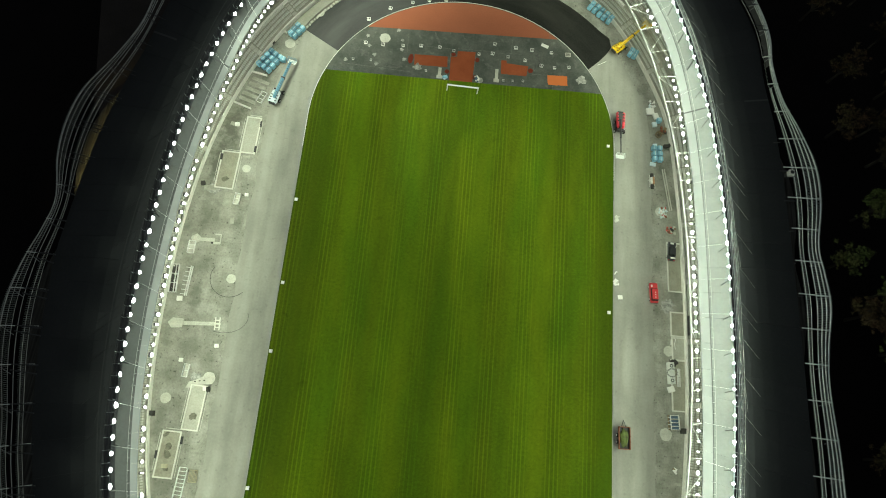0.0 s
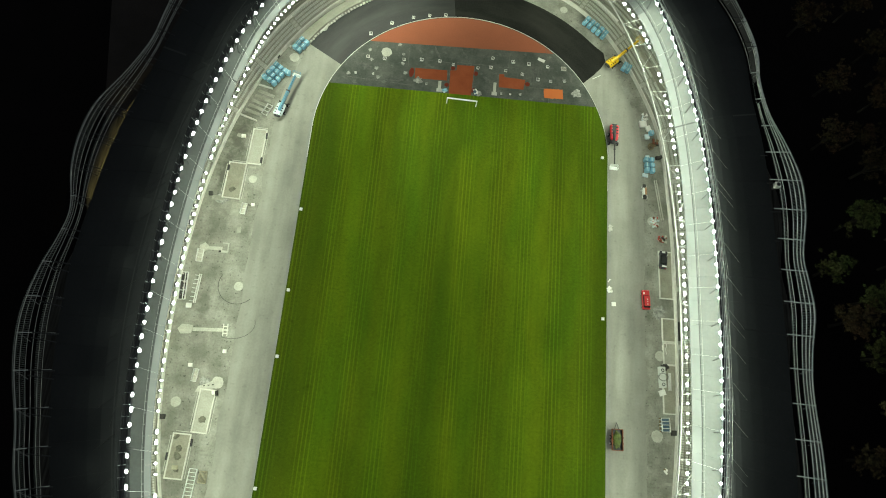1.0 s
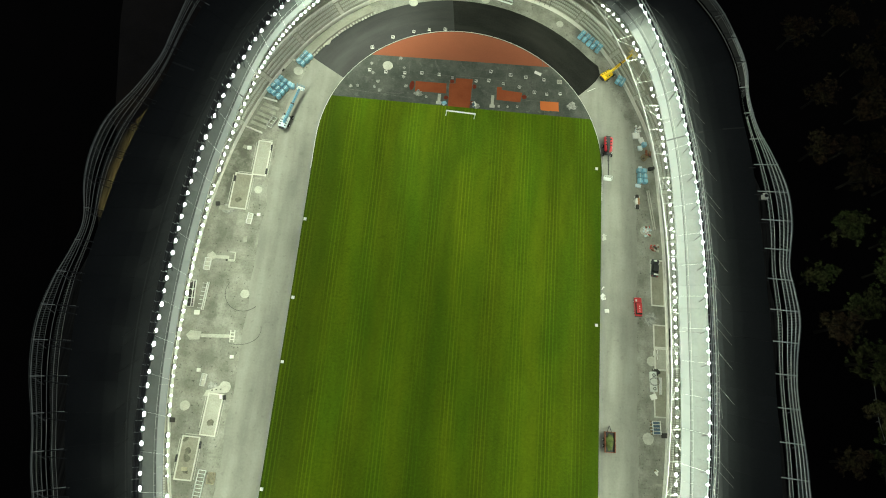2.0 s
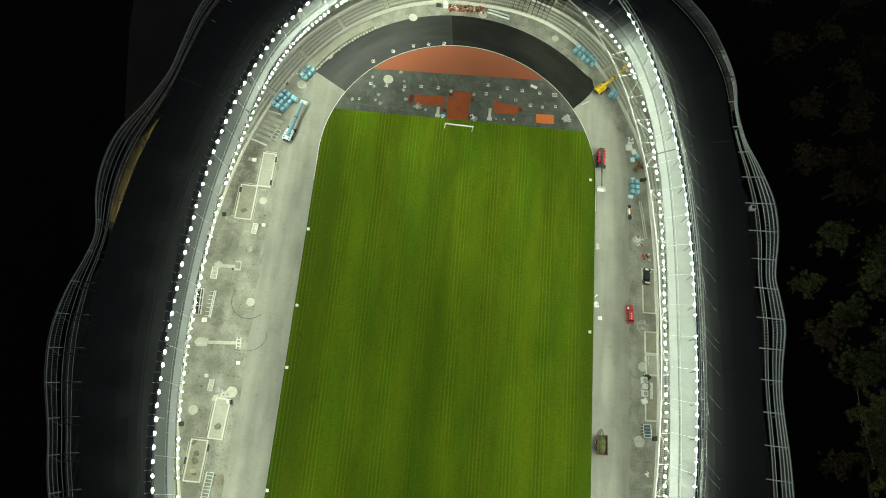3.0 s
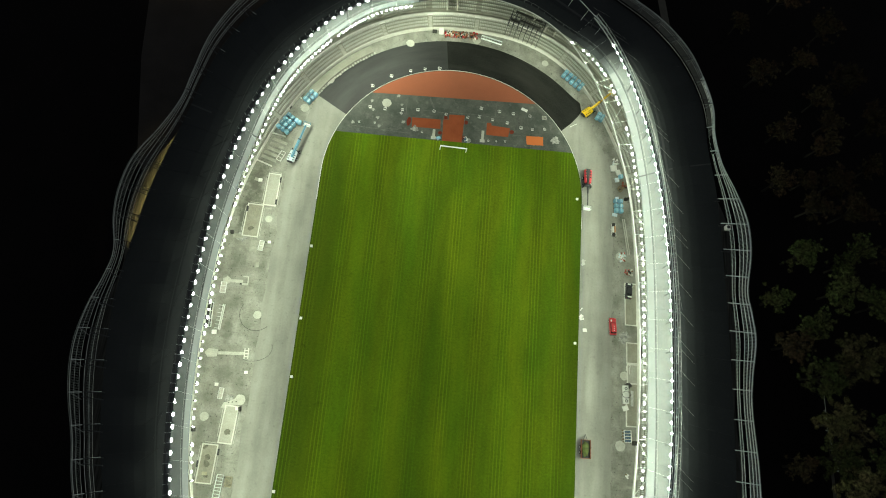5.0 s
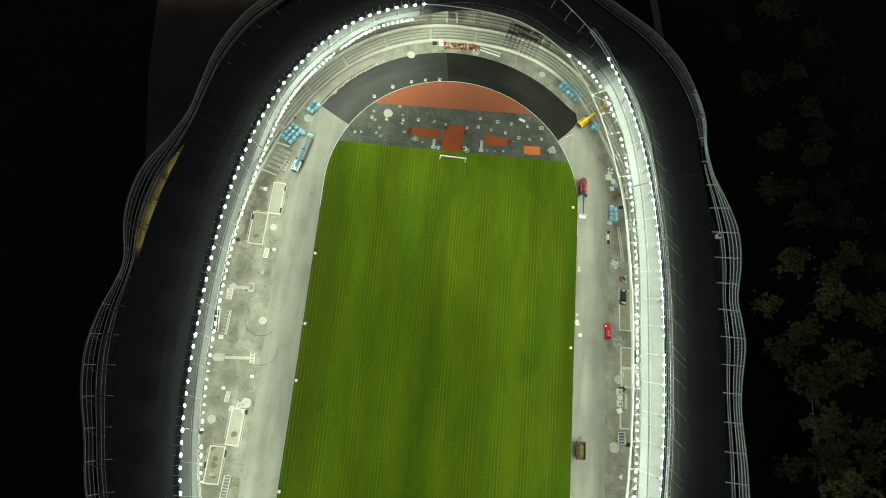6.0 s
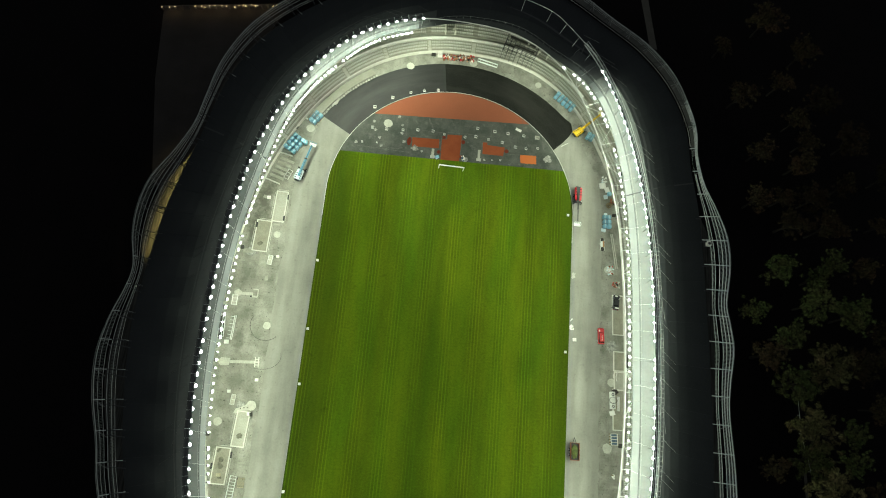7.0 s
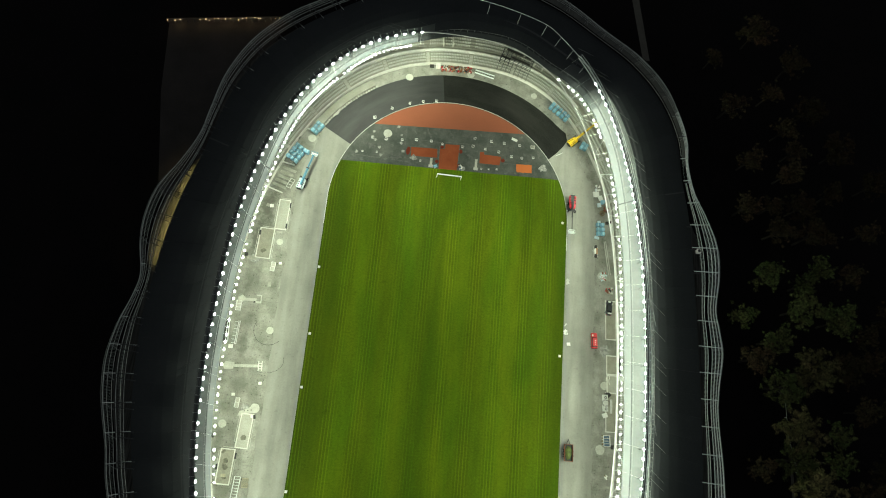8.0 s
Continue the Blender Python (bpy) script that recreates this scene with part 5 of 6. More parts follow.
bench = thing("long_bench", "long pale slatted bench standing in the pit", "bench", at=pose(50.8, -52.6, 0.06, 0, 0, 0))
for dx in (-0.25, 0.0, 0.25):
    bm = bmesh.new()
    box(bm, (dx, 0, 0.45), (0.16, 3.9, 0.06), None, 0.01)
    part("slat", bm, M["whitesteel"], bench)
for y in (-1.7, 0.0, 1.7):
    bm = bmesh.new()
    box(bm, (0, y, 0.21), (0.6, 0.1, 0.42))
    part("leg", bm, M["darksteel"], bench)
bm = bmesh.new()
pipe(bm, [Vector((49.4, -45.6, 0.08)), Vector((49.45, -44.6, 0.08)), Vector((49.8, -44.0, 0.08)), Vector((50.5, -44.2, 0.08)), Vector((50.2, -45.4, 0.08)), Vector((50.4, -46.5, 0.08))], 0.08, 6)
tagged(part("bent_hose", bm, M["white"]), "bent white hose lying beside the recess", "hose")
mound(49.9, -49.4, 0.9, 0.8, 0.7, 3, "dark rubble mound at the end of the pit", "dirt")

# pale slab arms set in the apron
arm = thing("concrete_strip", "pale concrete strip with a wide head and foot", "slab", at=pose(-52.6, -51.0, 0, 0, 0, 4))
bm = bmesh.new()
slab(bm, [(-5.2, 0.1), (-4.4, -1.0), (-2.2, -0.9), (-2.0, 0.9), (-4.3, 1.1)], 0, 0.12)
part("head", bm, M["pale"], arm)
bm = bmesh.new()
box(bm, (1.2, 0, 0.06), (6.4, 0.75, 0.12))
part("strip", bm, M["pale"], arm)
for dx, dy, sx, sy in ((4.45, 0, 0.22, 2.7), (5.35, 0, 0.22, 2.7), (4.9, 0.75, 0.9, 0.2), (4.9, -0.75, 0.9, 0.2), (4.9, 0, 1.3, 0.3)):
    bm = bmesh.new()
    box(bm, (dx, dy, 0.12), (sx, sy, 0.24), None, 0.03)
    part("foot_rail", bm, M["edging"], arm)
el = thing("concrete_elbow", "pale concrete strip ending in an open frame", "slab", at=pose(-53.0, -33.0, 0, 0, 0, 2))
bm = bmesh.new()
slab(bm, blob(-2.6, 0.4, 1.0, 3, 12, 0.2), 0, 0.1)
part("head", bm, M["pale"], el)
bm = bmesh.new()
box(bm, (-0.4, 0.3, 0.06), (3.4, 0.8, 0.12))
part("strip", bm, M["pale"], el)
for dx, dy, sx, sy in ((2.6, 0.6, 0.25, 2.2), (1.9, 1.6, 1.2, 0.25), (1.6, -0.4, 1.9, 0.5)):
    bm = bmesh.new()
    box(bm, (dx, dy, 0.15), (sx, sy, 0.3))
    part("kerbstone", bm, M["pale"], el)
bm = bmesh.new()
box(bm, (0.9, -0.4, 0.16), (0.5, 0.45, 0.34))
part("pit_opening", bm, M["dirt"], el)

# scratched circle round the disc
bm = bmesh.new()
pipe(bm, [Vector((-46.9 + 4.2 * math.cos(t), -40.6 + 4.2 * math.sin(t), 0.012)) for t in [radians(a) for a in range(150, 322, 6)]], 0.05, 4)
tagged(part("scribed_circle", bm, M["dirt"]), "thin dark circle scribed round a concrete disc", "marking")
bm = bmesh.new()
pipe(bm, [Vector((-46.7 + 5 * math.cos(t), -48.8 + 3.6 * math.sin(t), 0.012)) for t in [radians(a) for a in range(250, 380, 6)]], 0.04, 4)
tagged(part("scribed_circle", bm, M["dirt"]), "thin dark circle scribed on the apron", "marking")

# steps and low ledges before the stand
ledge = thing("ramp_ledge", "pale concrete ramp ledge before the end stand", "ramp")
for k in range(10):
    a = 153 - k * 3.0
    p = Vector((48.0 * math.cos(radians(a)), 48.0 * math.sin(radians(a)), 0))
    bm = bmesh.new()
    box(bm, (0, 0, 0.35), (2.2, 2.55, 0.7), Matrix.Translation(p) @ Matrix.Rotation(radians(a), 4, "Z"), 0.04)
    part("ledge_block", bm, M["stand"], ledge)
rnd = random.Random(5)
for k in range(26):
    a = 153 - k * 1.15
    r = 46.55 + rnd.uniform(-0.15, 0.15)
    block("kerb_fragment", "short white kerb fragment on the apron edge", "kerb piece", r * math.cos(radians(a)), r * math.sin(radians(a)), rnd.uniform(0.35, 0.6), rnd.uniform(0.3, 0.8), 0.3, a + rnd.uniform(-20, 20), "pale", group="kerb fragments")
steps = thing("corner_steps", "broad pale concrete steps at the stand corner", "steps", at=pose(-49.8, 4.6, 0, 0, 0, -17))
for k in range(5):
    bm = bmesh.new()
    box(bm, (0.35 - 0.12 * k, 3.0 - k * 1.45, 0.05), (4.2, 0.85, 0.1 + 0.02 * k), None, 0.04)
    part("tread", bm, M["stepdust"], steps)
for x0, y0, x1, y1 in ((-53.6, 1.0, -49.5, -0.3), (-46.5, 22.1, -44.7, 21.1), (-51.3, 9.6, -47.3, 8.8)):
    d = Vector((x1 - x0, y1 - y0, 0))
    bm = bmesh.new()
    box(bm, (0, 0, 0.28), (d.length, 0.3, 0.56), None, 0.04)
    ob = tagged(part("stub_wall", bm, M["edging"]), "low pale concrete stub wall before the stand", "wall", "stub walls")
    ob.matrix_basis = pose((x0 + x1) / 2, (y0 + y1) / 2, 0, 0, 0, math.degrees(math.atan2(d.y, d.x)))

# ---- pallets of wrapped blue seats ----
M["blue"] = material("pale_blue_plastic", (0.16, 0.39, 0.51), 0.5, noise_scale=1.6, second=(0.29, 0.5, 0.6), amount=0.6, spread=0.25)
M["wrap"] = material("white_film_wrap", (0.62, 0.70, 0.72), 0.35, noise_scale=1.5, second=(0.45, 0.6, 0.66), amount=0.7)
M["bluegrey"] = material("dark_slate_blue_plastic", (0.05, 0.10, 0.15), 0.5, noise_scale=1.2, second=(0.1, 0.16, 0.2), amount=0.6)
pal = {}


def seat_pallet(x, y, turn, mat="blue", sx=1.0, z=1.25):
    m = pose(x, y, 0.0, 0, 0, turn)
    key = (mat, sx)
    if key in pal:
        return copy_thing(pal[key], m)
    words = {"blue": "wrapped pallet of pale blue plastic seats", "bluegrey": "pallet of dark slate-blue plastic seats"}[mat]
    t = thing("seat_pallet", words, "pallet", "pallets of seats", m)
    bm = bmesh.new()
    for k in range(3):
        box(bm, (-0.45 + 0.45 * k, 0, 0.07), (0.16, 1.1, 0.14))
    box(bm, (0, 0, 0.16), (1.1 * sx, 1.15, 0.05))
    part("pallet_base", bm, M["timber"], t)
    bm = bmesh.new()
    box(bm, (0, 0, 0.19 + z / 2), (1.05 * sx, 1.08, z), None, 0.07)
    part("wrapped_load", bm, M[mat], t)
    bm = bmesh.new()
    box(bm, (0, 0, 0.2 + z), (0.1, 1.12, 0.04))
    box(bm, (0, 0.55, 0.19 + z / 2), (0.1, 0.02, z))
    part("film_wrap", bm, M["wrap"], t)
    pal[key] = t
    return t


def stack(cx, cy, nx, ny, turn, seed, mat="blue", gap=1.32, drop=0.0):
    r = random.Random(seed)
    c, s = math.cos(radians(turn)), math.sin(radians(turn))
    for i in range(nx):
        for j in range(ny):
            if r.random() < drop:
                continue
            u, v = (i - (nx - 1) / 2) * gap + r.uniform(-0.06, 0.06), (j - (ny - 1) / 2) * gap + r.uniform(-0.06, 0.06)
            seat_pallet(cx + u * c - v * s, cy + u * s + v * c, turn + r.uniform(-5, 5), mat)


stack(-42.3, 21.6, 2, 3, -32, 1, gap=1.35)
stack(-47.2, 12.6, 3, 4, -32, 2, gap=1.42)
seat_pallet(-44.1, 13.3, -5)
stack(32.6, 37.9, 5, 2, -37, 3, gap=1.5)
stack(41.0, 26.9, 2, 2, -25, 4, gap=1.2)
stack(46.7, -0.2, 2, 3, 3, 5, gap=1.42)
seat_pallet(47.3, 8.8, 10)
rack = thing("seat_rack", "white frame rack stacked with slate-blue seat bundles", "rack", at=pose(49.3, -62.1, 0, 0, 0, 4))
for k in range(4):
    bm = bmesh.new()
    box(bm, (0.1, -1.1 + 0.73 * k, 0.75), (1.5, 0.52, 1.1), None, 0.06)
    part("blue_load", bm, M["bluegrey"], rack)
    for x in (-0.85, 0.95):
        bm = bmesh.new()
        box(bm, (x, -1.1 + 0.73 * k, 0.75), (0.1, 0.1, 1.5))
        part("upright", bm, M["white"], rack)
for y in (-1.45, -0.72, 0.0, 0.74, 1.45):
    bm = bmesh.new()
    box(bm, (0.05, y, 1.3), (1.8, 0.1, 0.1))
    part("cross_rail", bm, M["white"], rack)
for x in (-0.85, 0.95):
    bm = bmesh.new()
    box(bm, (x, 0, 1.45), (0.14, 3.0, 0.1))
    part("top_rail", bm, M["white"], rack)
bm = bmesh.new()
box(bm, (0.05, 0, 0.1), (1.9, 3.0, 0.12))
part("deck", bm, M["timber"], rack)


# ---- machines ----
def paint(name, c, second=None):
    M[name] = material(name, c, 0.4, noise_scale=1.5, second=second or tuple(v * 0.75 for v in c), amount=0.6)


paint("lift_blue_paint", (0.06, 0.22, 0.33))
paint("lift_red_paint", (0.62, 0.02, 0.035))
paint("lift_yellow_paint", (0.80, 0.52, 0.0))
paint("car_red_paint", (0.55, 0.015, 0.02))
paint("car_black_paint", (0.02, 0.022, 0.025))
paint("cream_paint", (0.62, 0.64, 0.60))
M["rubber"] = material("tyre_rubber", (0.025, 0.025, 0.025), 0.8)
M["glass"] = material("car_glass", (0.015, 0.02, 0.02), 0.08)


def wheel(parent, x, y, r, w):
    bm = bmesh.new()
    tube(bm, (x - w / 2, y, r), (x + w / 2, y, r), r, 14)
    tyre = part("wheel", bm, M["rubber"], parent)
    bm = bmesh.new()
    tube(bm, (x - w / 2 - 0.02, y, r), (x + w / 2 + 0.02, y, r), r * 0.55, 10)
    part("rim", bm, M["steel"], tyre)


def boom_lift(label, at, body, hood, rise, reach, cage, girth, long=3.3, core=None):
    """A boom lift whose arm points along +y."""
    t = thing("boom_lift", label, "boom lift", "boom lifts", at)
    bm = bmesh.new()
    box(bm, (0, 0, 0.65), (1.9, 2.6, 0.5), None, 0.08)
    part("chassis", bm, M["darksteel"], t)
    for x in (-1.08, 1.08):
        for y in (-1.1, 1.2):
            wheel(t, x, y, 0.46, 0.36)
    bm = bmesh.new()
    box(bm, (0.05, 0.75 - long / 2, 1.3), (1.5, long * 0.94, 0.9), None, 0.2)
    part("turntable", bm, M[core or hood], t)
    for x, w in ((-0.62, 0.84), (0.68, 0.68)):
        bm = bmesh.new()
        box(bm, (0, 0, 0), (w, long, 0.95), pose(x, 0.75 - long / 2, 1.4, 0, 0, 3 if x > 0 else -3), 0.3)
        side = part("turret_hood", bm, M[hood], t)
        for k in range(3):
            bm = bmesh.new()
            box(bm, (x, 0.1 - long * (0.25 + 0.2 * k), 1.88), (w * 0.5, long * 0.08, 0.03))
            part("hood_vent", bm, M["dirt"], side)
    bm = bmesh.new()
    box(bm, (0, 0.7 - long, 1.25), (1.6, 0.5, 0.8), None, 0.2)
    part("counterweight", bm, M["darksteel"], t)
    for y in (-0.4, 0.9):
        bm = bmesh.new()
        tube(bm, (-1.0, y, 1.0), (-1.0, y, 1.7), 0.03, 5)
        part("handrail_post", bm, M["steel"], t)
    a, b = Vector((0.15, -1.4, 1.95)), Vector((0.15, reach, 1.95 + rise))
    mid = a.lerp(b, 0.55)
    for name, p, q, s in (("boom", a, mid, girth), ("inner_boom", mid, b, girth * 0.75)):
        bm = bmesh.new()
        d = q - p
        m = Matrix.Translation((p + q) / 2) @ d.to_track_quat("Y", "Z").to_matrix().to_4x4()
        box(bm, (0, 0, 0), (s, d.length + 0.1, s), m, 0.05)
        arm = part(name, bm, M[body], t)
        bm = bmesh.new()
        box(bm, (s * 0.18, 0, s * 0.5 + 0.02), (0.06, d.length * 0.9, 0.05), m)
        part("boom_hose", bm, M["dirt"], arm, "dark hydraulic hose")
    bm = bmesh.new()
    box(bm, mid, (girth * 1.25, 0.35, girth * 1.2), None, 0.04)
    part("boom_collar", bm, M["darksteel"], t)
    bm = bmesh.new()
    tube(bm, a.lerp(b, 0.08) - Vector((0, 0, 0.7)), a.lerp(b, 0.35), 0.09, 8)
    part("lift_cylinder", bm, M["steel"], t)
    bk = bmesh.new()
    m = Matrix.Translation(b) @ Matrix.Translation((0, 0.7, -0.5))
    box(bk, (0, 0, -0.4), (1.9, 0.9, 0.08), m)
    basket = part("basket_floor", bk, M["steel"], t)
    for x in (-0.95, 0.95):
        for y in (-0.45, 0.45):
            bm = bmesh.new()
            tube(bm, m @ Vector((x, y, -0.4)), m @ Vector((x, y, 0.7)), 0.04, 6)
            part("basket_post", bm, M[cage], basket)
    for z in (0.15, 0.7):
        bm = bmesh.new()
        pipe(bm, [m @ Vector(v) for v in ((-0.95, -0.45, z), (0.95, -0.45, z), (0.95, 0.45, z), (-0.95, 0.45, z))], 0.05, 6, True)
        part("basket_rail", bm, M[cage], basket)
    return t


boom_lift("pale blue boom lift with its arm lowered on the apron", pose(-44.2, 3.8, 0.0, 0, 0, -14), "lift_blue_paint", "wrap", 0.3, 8.4, "lift_blue_paint", 0.66)
boom_lift("yellow boom lift reaching over the stand wall", pose(37.7, 28.4, 0.02, 0, 0, -47), "lift_yellow_paint", "lift_yellow_paint", 2.2, 7.0, "lift_yellow_paint", 0.65)
boom_lift("red boom lift with a dark arm beside the pitch", pose(37.6, 6.0, 0.0, 0, 0, 180), "darksteel", "lift_red_paint", 0.2, 7.6, "steel", 0.34, 4.2, "darksteel")


def car(label, at, body, roof, length=4.4, van=False):
    t = thing("car", label, "car", "parked vehicles", at)
    bm = bmesh.new()
    box(bm, (0, 0, 0.62), (1.8, length, 0.62), None, 0.16)
    part("body", bm, M[body], t)
    bm = bmesh.new()
    g = bmesh.ops.create_cube(bm, size=1)["verts"]
    bmesh.ops.scale(bm, vec=(1.6, length * (0.66 if van else 0.5), 0.56), verts=g)
    for v in g:
        if v.co.z > 0:
            v.co.x *= 0.82
            v.co.y *= 0.82
    bmesh.ops.bevel(bm, geom=bm.edges[:], offset=0.06, segments=2, affect="EDGES")
    bmesh.ops.translate(bm, vec=(0, -0.15 if not van else -0.45, 1.15), verts=bm.verts)
    cab = part("cabin", bm, M["glass"], t)
    bm = bmesh.new()
    box(bm, (0, -0.15 if not van else -0.45, 1.44), (1.34, length * (0.52 if van else 0.38), 0.06), None, 0.02)
    part("roof_panel", bm, M[roof], cab)
    for x in (-0.85, 0.85):
        for y in (-length * 0.31, length * 0.31):
            wheel(t, x, y, 0.32, 0.22)
    for x in (-0.62, 0.62):
        bm = bmesh.new()
        box(bm, (x, length / 2 - 0.02, 0.7), (0.36, 0.08, 0.16), None, 0.02)
        part("headlight", bm, M["white"], t)
        bm = bmesh.new()
        box(bm, (x, -length / 2 + 0.02, 0.74), (0.3, 0.08, 0.16), None, 0.02)
        part("tail_light", bm, M["lift_red_paint"], t)
    bm = bmesh.new()
    box(bm, (0, length / 2 + 0.03, 0.45), (1.7, 0.14, 0.2), None, 0.04)
    box(bm, (0, -length / 2 - 0.03, 0.45), (1.7, 0.14, 0.2), None, 0.04)
    part("bumper", bm, M["darksteel"], t)
    return t


van = car("red van parked on the grey track", pose(45.5, -34.4, 0.008, 0, 0, 3), "car_red_paint", "car_red_paint", 4.5, True)
for k in range(3):
    bm = bmesh.new()
    box(bm, (0.05, -1.15 + 0.55 * k, 1.49), (0.2, 0.2, 0.06), None, 0.02)
    part("roof_marker", bm, M["white"], van, "small white roof marker")
bm = bmesh.new()
box(bm, (-0.5, 1.5, 0.95), (0.35, 0.5, 0.03))
part("hood_sticker", bm, M["white"], van, "white sticker on the hood")
car("black car with a pale hood parked beside the pit", pose(49.7, -24.3, 0.29, 0, 0, -4), "car_black_paint", "car_black_paint", 4.3)
# white plates that make the black car's hood and trunk pale
block("paper_bundle", "white piece for the black car's pale hood and trunk", "bundle", 49.7, -22.55, 0.8, 0.4, 0.14, -4, "white", 1.22)
block("paper_bundle", "white piece for the black car's pale hood and trunk", "bundle", 49.8, -26.0, 1.1, 0.35, 0.14, -4, "white", 1.22)

M["ochre"] = material("faded_orange_paint", (0.46, 0.24, 0.12), 0.7, noise_scale=2, amount=0.5)
trailer = thing("open_trailer", "rust-red open trailer loaded with turf", "trailer", at=pose(38.7, -66.1, 0, 0, 0, 1))
M["rust"] = material("rust_red_paint", (0.25, 0.10, 0.06), 0.8, noise_scale=1.5, amount=0.7)
M["sod"] = material("cut_turf", (0.10, 0.14, 0.04), 0.9, noise_scale=0.8, second=(0.05, 0.05, 0.03), amount=0.8, fine=0.2, fine_scale=6)
bm = bmesh.new()
box(bm, (0, 0, 0.62), (2.3, 4.3, 0.12))
part("floor", bm, M["darksteel"], trailer)
for dx, dy, sx, sy in ((-1.15, 0, 0.12, 4.5), (1.15, 0, 0.12, 4.5), (0, -2.2, 2.2, 0.12), (0, 2.2, 2.2, 0.12)):
    bm = bmesh.new()
    box(bm, (dx, dy, 0.95), (sx, sy, 0.7), None, 0.02)
    part("side_board", bm, M["rust"], trailer)
bm = bmesh.new()
g = bmesh.ops.create_icosphere(bm, subdivisions=3, radius=1.0)["verts"]
for v in g:
    v.co += v.co * noise.noise(v.co * 2.2) * 0.3
bmesh.ops.scale(bm, vec=(0.85, 1.75, 0.42), verts=g)
bmesh.ops.translate(bm, vec=(0, 0, 0.78), verts=g)
part("turf_load", bm, M["sod"], trailer)
for x in (-1.3, 1.3):
    for y in (-0.8, 0.5):
        wheel(trailer, x, y, 0.4, 0.28)
bm = bmesh.new()
tube(bm, (-0.5, 2.2, 0.6), (0, 3.6, 0.5), 0.07, 6)
tube(bm, (0.5, 2.2, 0.6), (0, 3.6, 0.5), 0.07, 6)
part("drawbar", bm, M["darksteel"], trailer)

cart = thing("small_carrier", "small orange and white carrier with dark ends on the apron", "machine", at=pose(45.5, -7.3, 0, 0, 0, 2))
for x in (-0.58, 0.58):
    bm = bmesh.new()
    box(bm, (x, -0.1, 0.6), (0.1, 3.3, 0.14), None, 0.03)
    part("side_rail", bm, M["white"], cart)
    for y in (-1.3, 1.2):
        wheel(cart, x * 0.7, y, 0.32, 0.24)
for y, d in ((1.45, 1.0), (-1.4, 1.1)):
    bm = bmesh.new()
    box(bm, (0, y, 0.6), (0.72, d, 0.5), None, 0.1)
    part("end_housing", bm, M["dirt"], cart)
bm = bmesh.new()
box(bm, (-0.18, 0.1, 0.7), (0.44, 1.7, 0.4), None, 0.06)
part("engine_cover", bm, M["white"], cart)
bm = bmesh.new()
box(bm, (0.3, 0.15, 0.72), (0.46, 1.8, 0.4), None, 0.06)
part("bed", bm, M["ochre"], cart)
bm = bmesh.new()
tube(bm, (-0.5, 0.1, 0.8), (-1.15, 0.05, 0.85), 0.06, 6)
part("side_arm", bm, M["white"], cart)

gen = thing("generator_skid", "cream generator skid with two dark fan rings", "generator", at=pose(49.0, -51.8, 0, 0, 0, 3))
bm = bmesh.new()
box(bm, (0, 0, 0.65), (1.35, 4.6, 1.2), None, 0.08)
part("body", bm, M["cream_paint"], gen)
for y in (-1.6, 1.5):
    bm = bmesh.new()
    pipe(bm, [Vector((0.3 * math.cos(t), y + 0.3 * math.sin(t), 1.28)) for t in [2 * math.pi * k / 14 for k in range(14)]], 0.09, 6, True)
    part("fan_ring", bm, M["darksteel"], gen)
bm = bmesh.new()
for k in range(3):
    pipe(bm, [Vector(((0.95 + 0.12 * k) * math.cos(t), (0.75 + 0.1 * k) * math.sin(t), 1.32 + 0.05 * k)) for t in [2 * math.pi * i / 16 for i in range(16)]], 0.028, 5, True)
part("cable_coil", bm, M["darksteel"], gen)
block("white_bin", "white angular bin beside the generator", "bin", 49.1, -55.2, 1.3, 1.2, 0.8, 20, "white")


def heap(name, label, x, y, w, h, n, seed, mats, turn=0, top=0.9, size=1.0):
    """A loose heap of small boards, bags and tubes: one thing, each piece a part."""
    r = random.Random(seed)
    t = thing(name, label, "heap of materials", "heaps of building materials", pose(x, y, 0.0, 0, 0, turn))
    for k in range(n):
        bm = bmesh.new()
        sx, sy, sz = r.uniform(0.25, 0.9) * size, r.uniform(0.25, 1.1) * size, r.uniform(0.15, top)
        box(bm, (0, 0, sz / 2), (sx, sy, sz), pose(r.uniform(-w / 2, w / 2), r.uniform(-h / 2, h / 2), 0, 0, 0, r.uniform(0, 180)), 0.03)
        part("piece", bm, M[r.choice(mats)], t)
    return t


heap("red_equipment_heap", "heap of red and white building equipment before the stand", -1.6, 48.6, 9.5, 1.9, 130, 3, ["car_red_paint", "rust", "rust", "ochre", "white", "pale", "dirt"], 4, 0.8, 0.62)
block("white_tank", "white tank beside the red equipment", "tank", -7.6, 48.6, 1.4, 1.3, 1.4, 5, "white")
block("black_crate", "black crate beside the red equipment", "crate", -9.6, 48.4, 1.3, 0.8, 0.9, 5, "dirt")
frame_of_bars(7.6, 48.2, 1.0, 6.4, 78, 9, "pale lattice beam lying before the stand", "lattice_beam", "steel")
heap("white_material_heap", "heap of white sheets and offcuts by the wall", 46.0, 13.4, 1.6, 2.2, 22, 4, ["white", "wrap", "white"], 5, 0.4, 0.6)
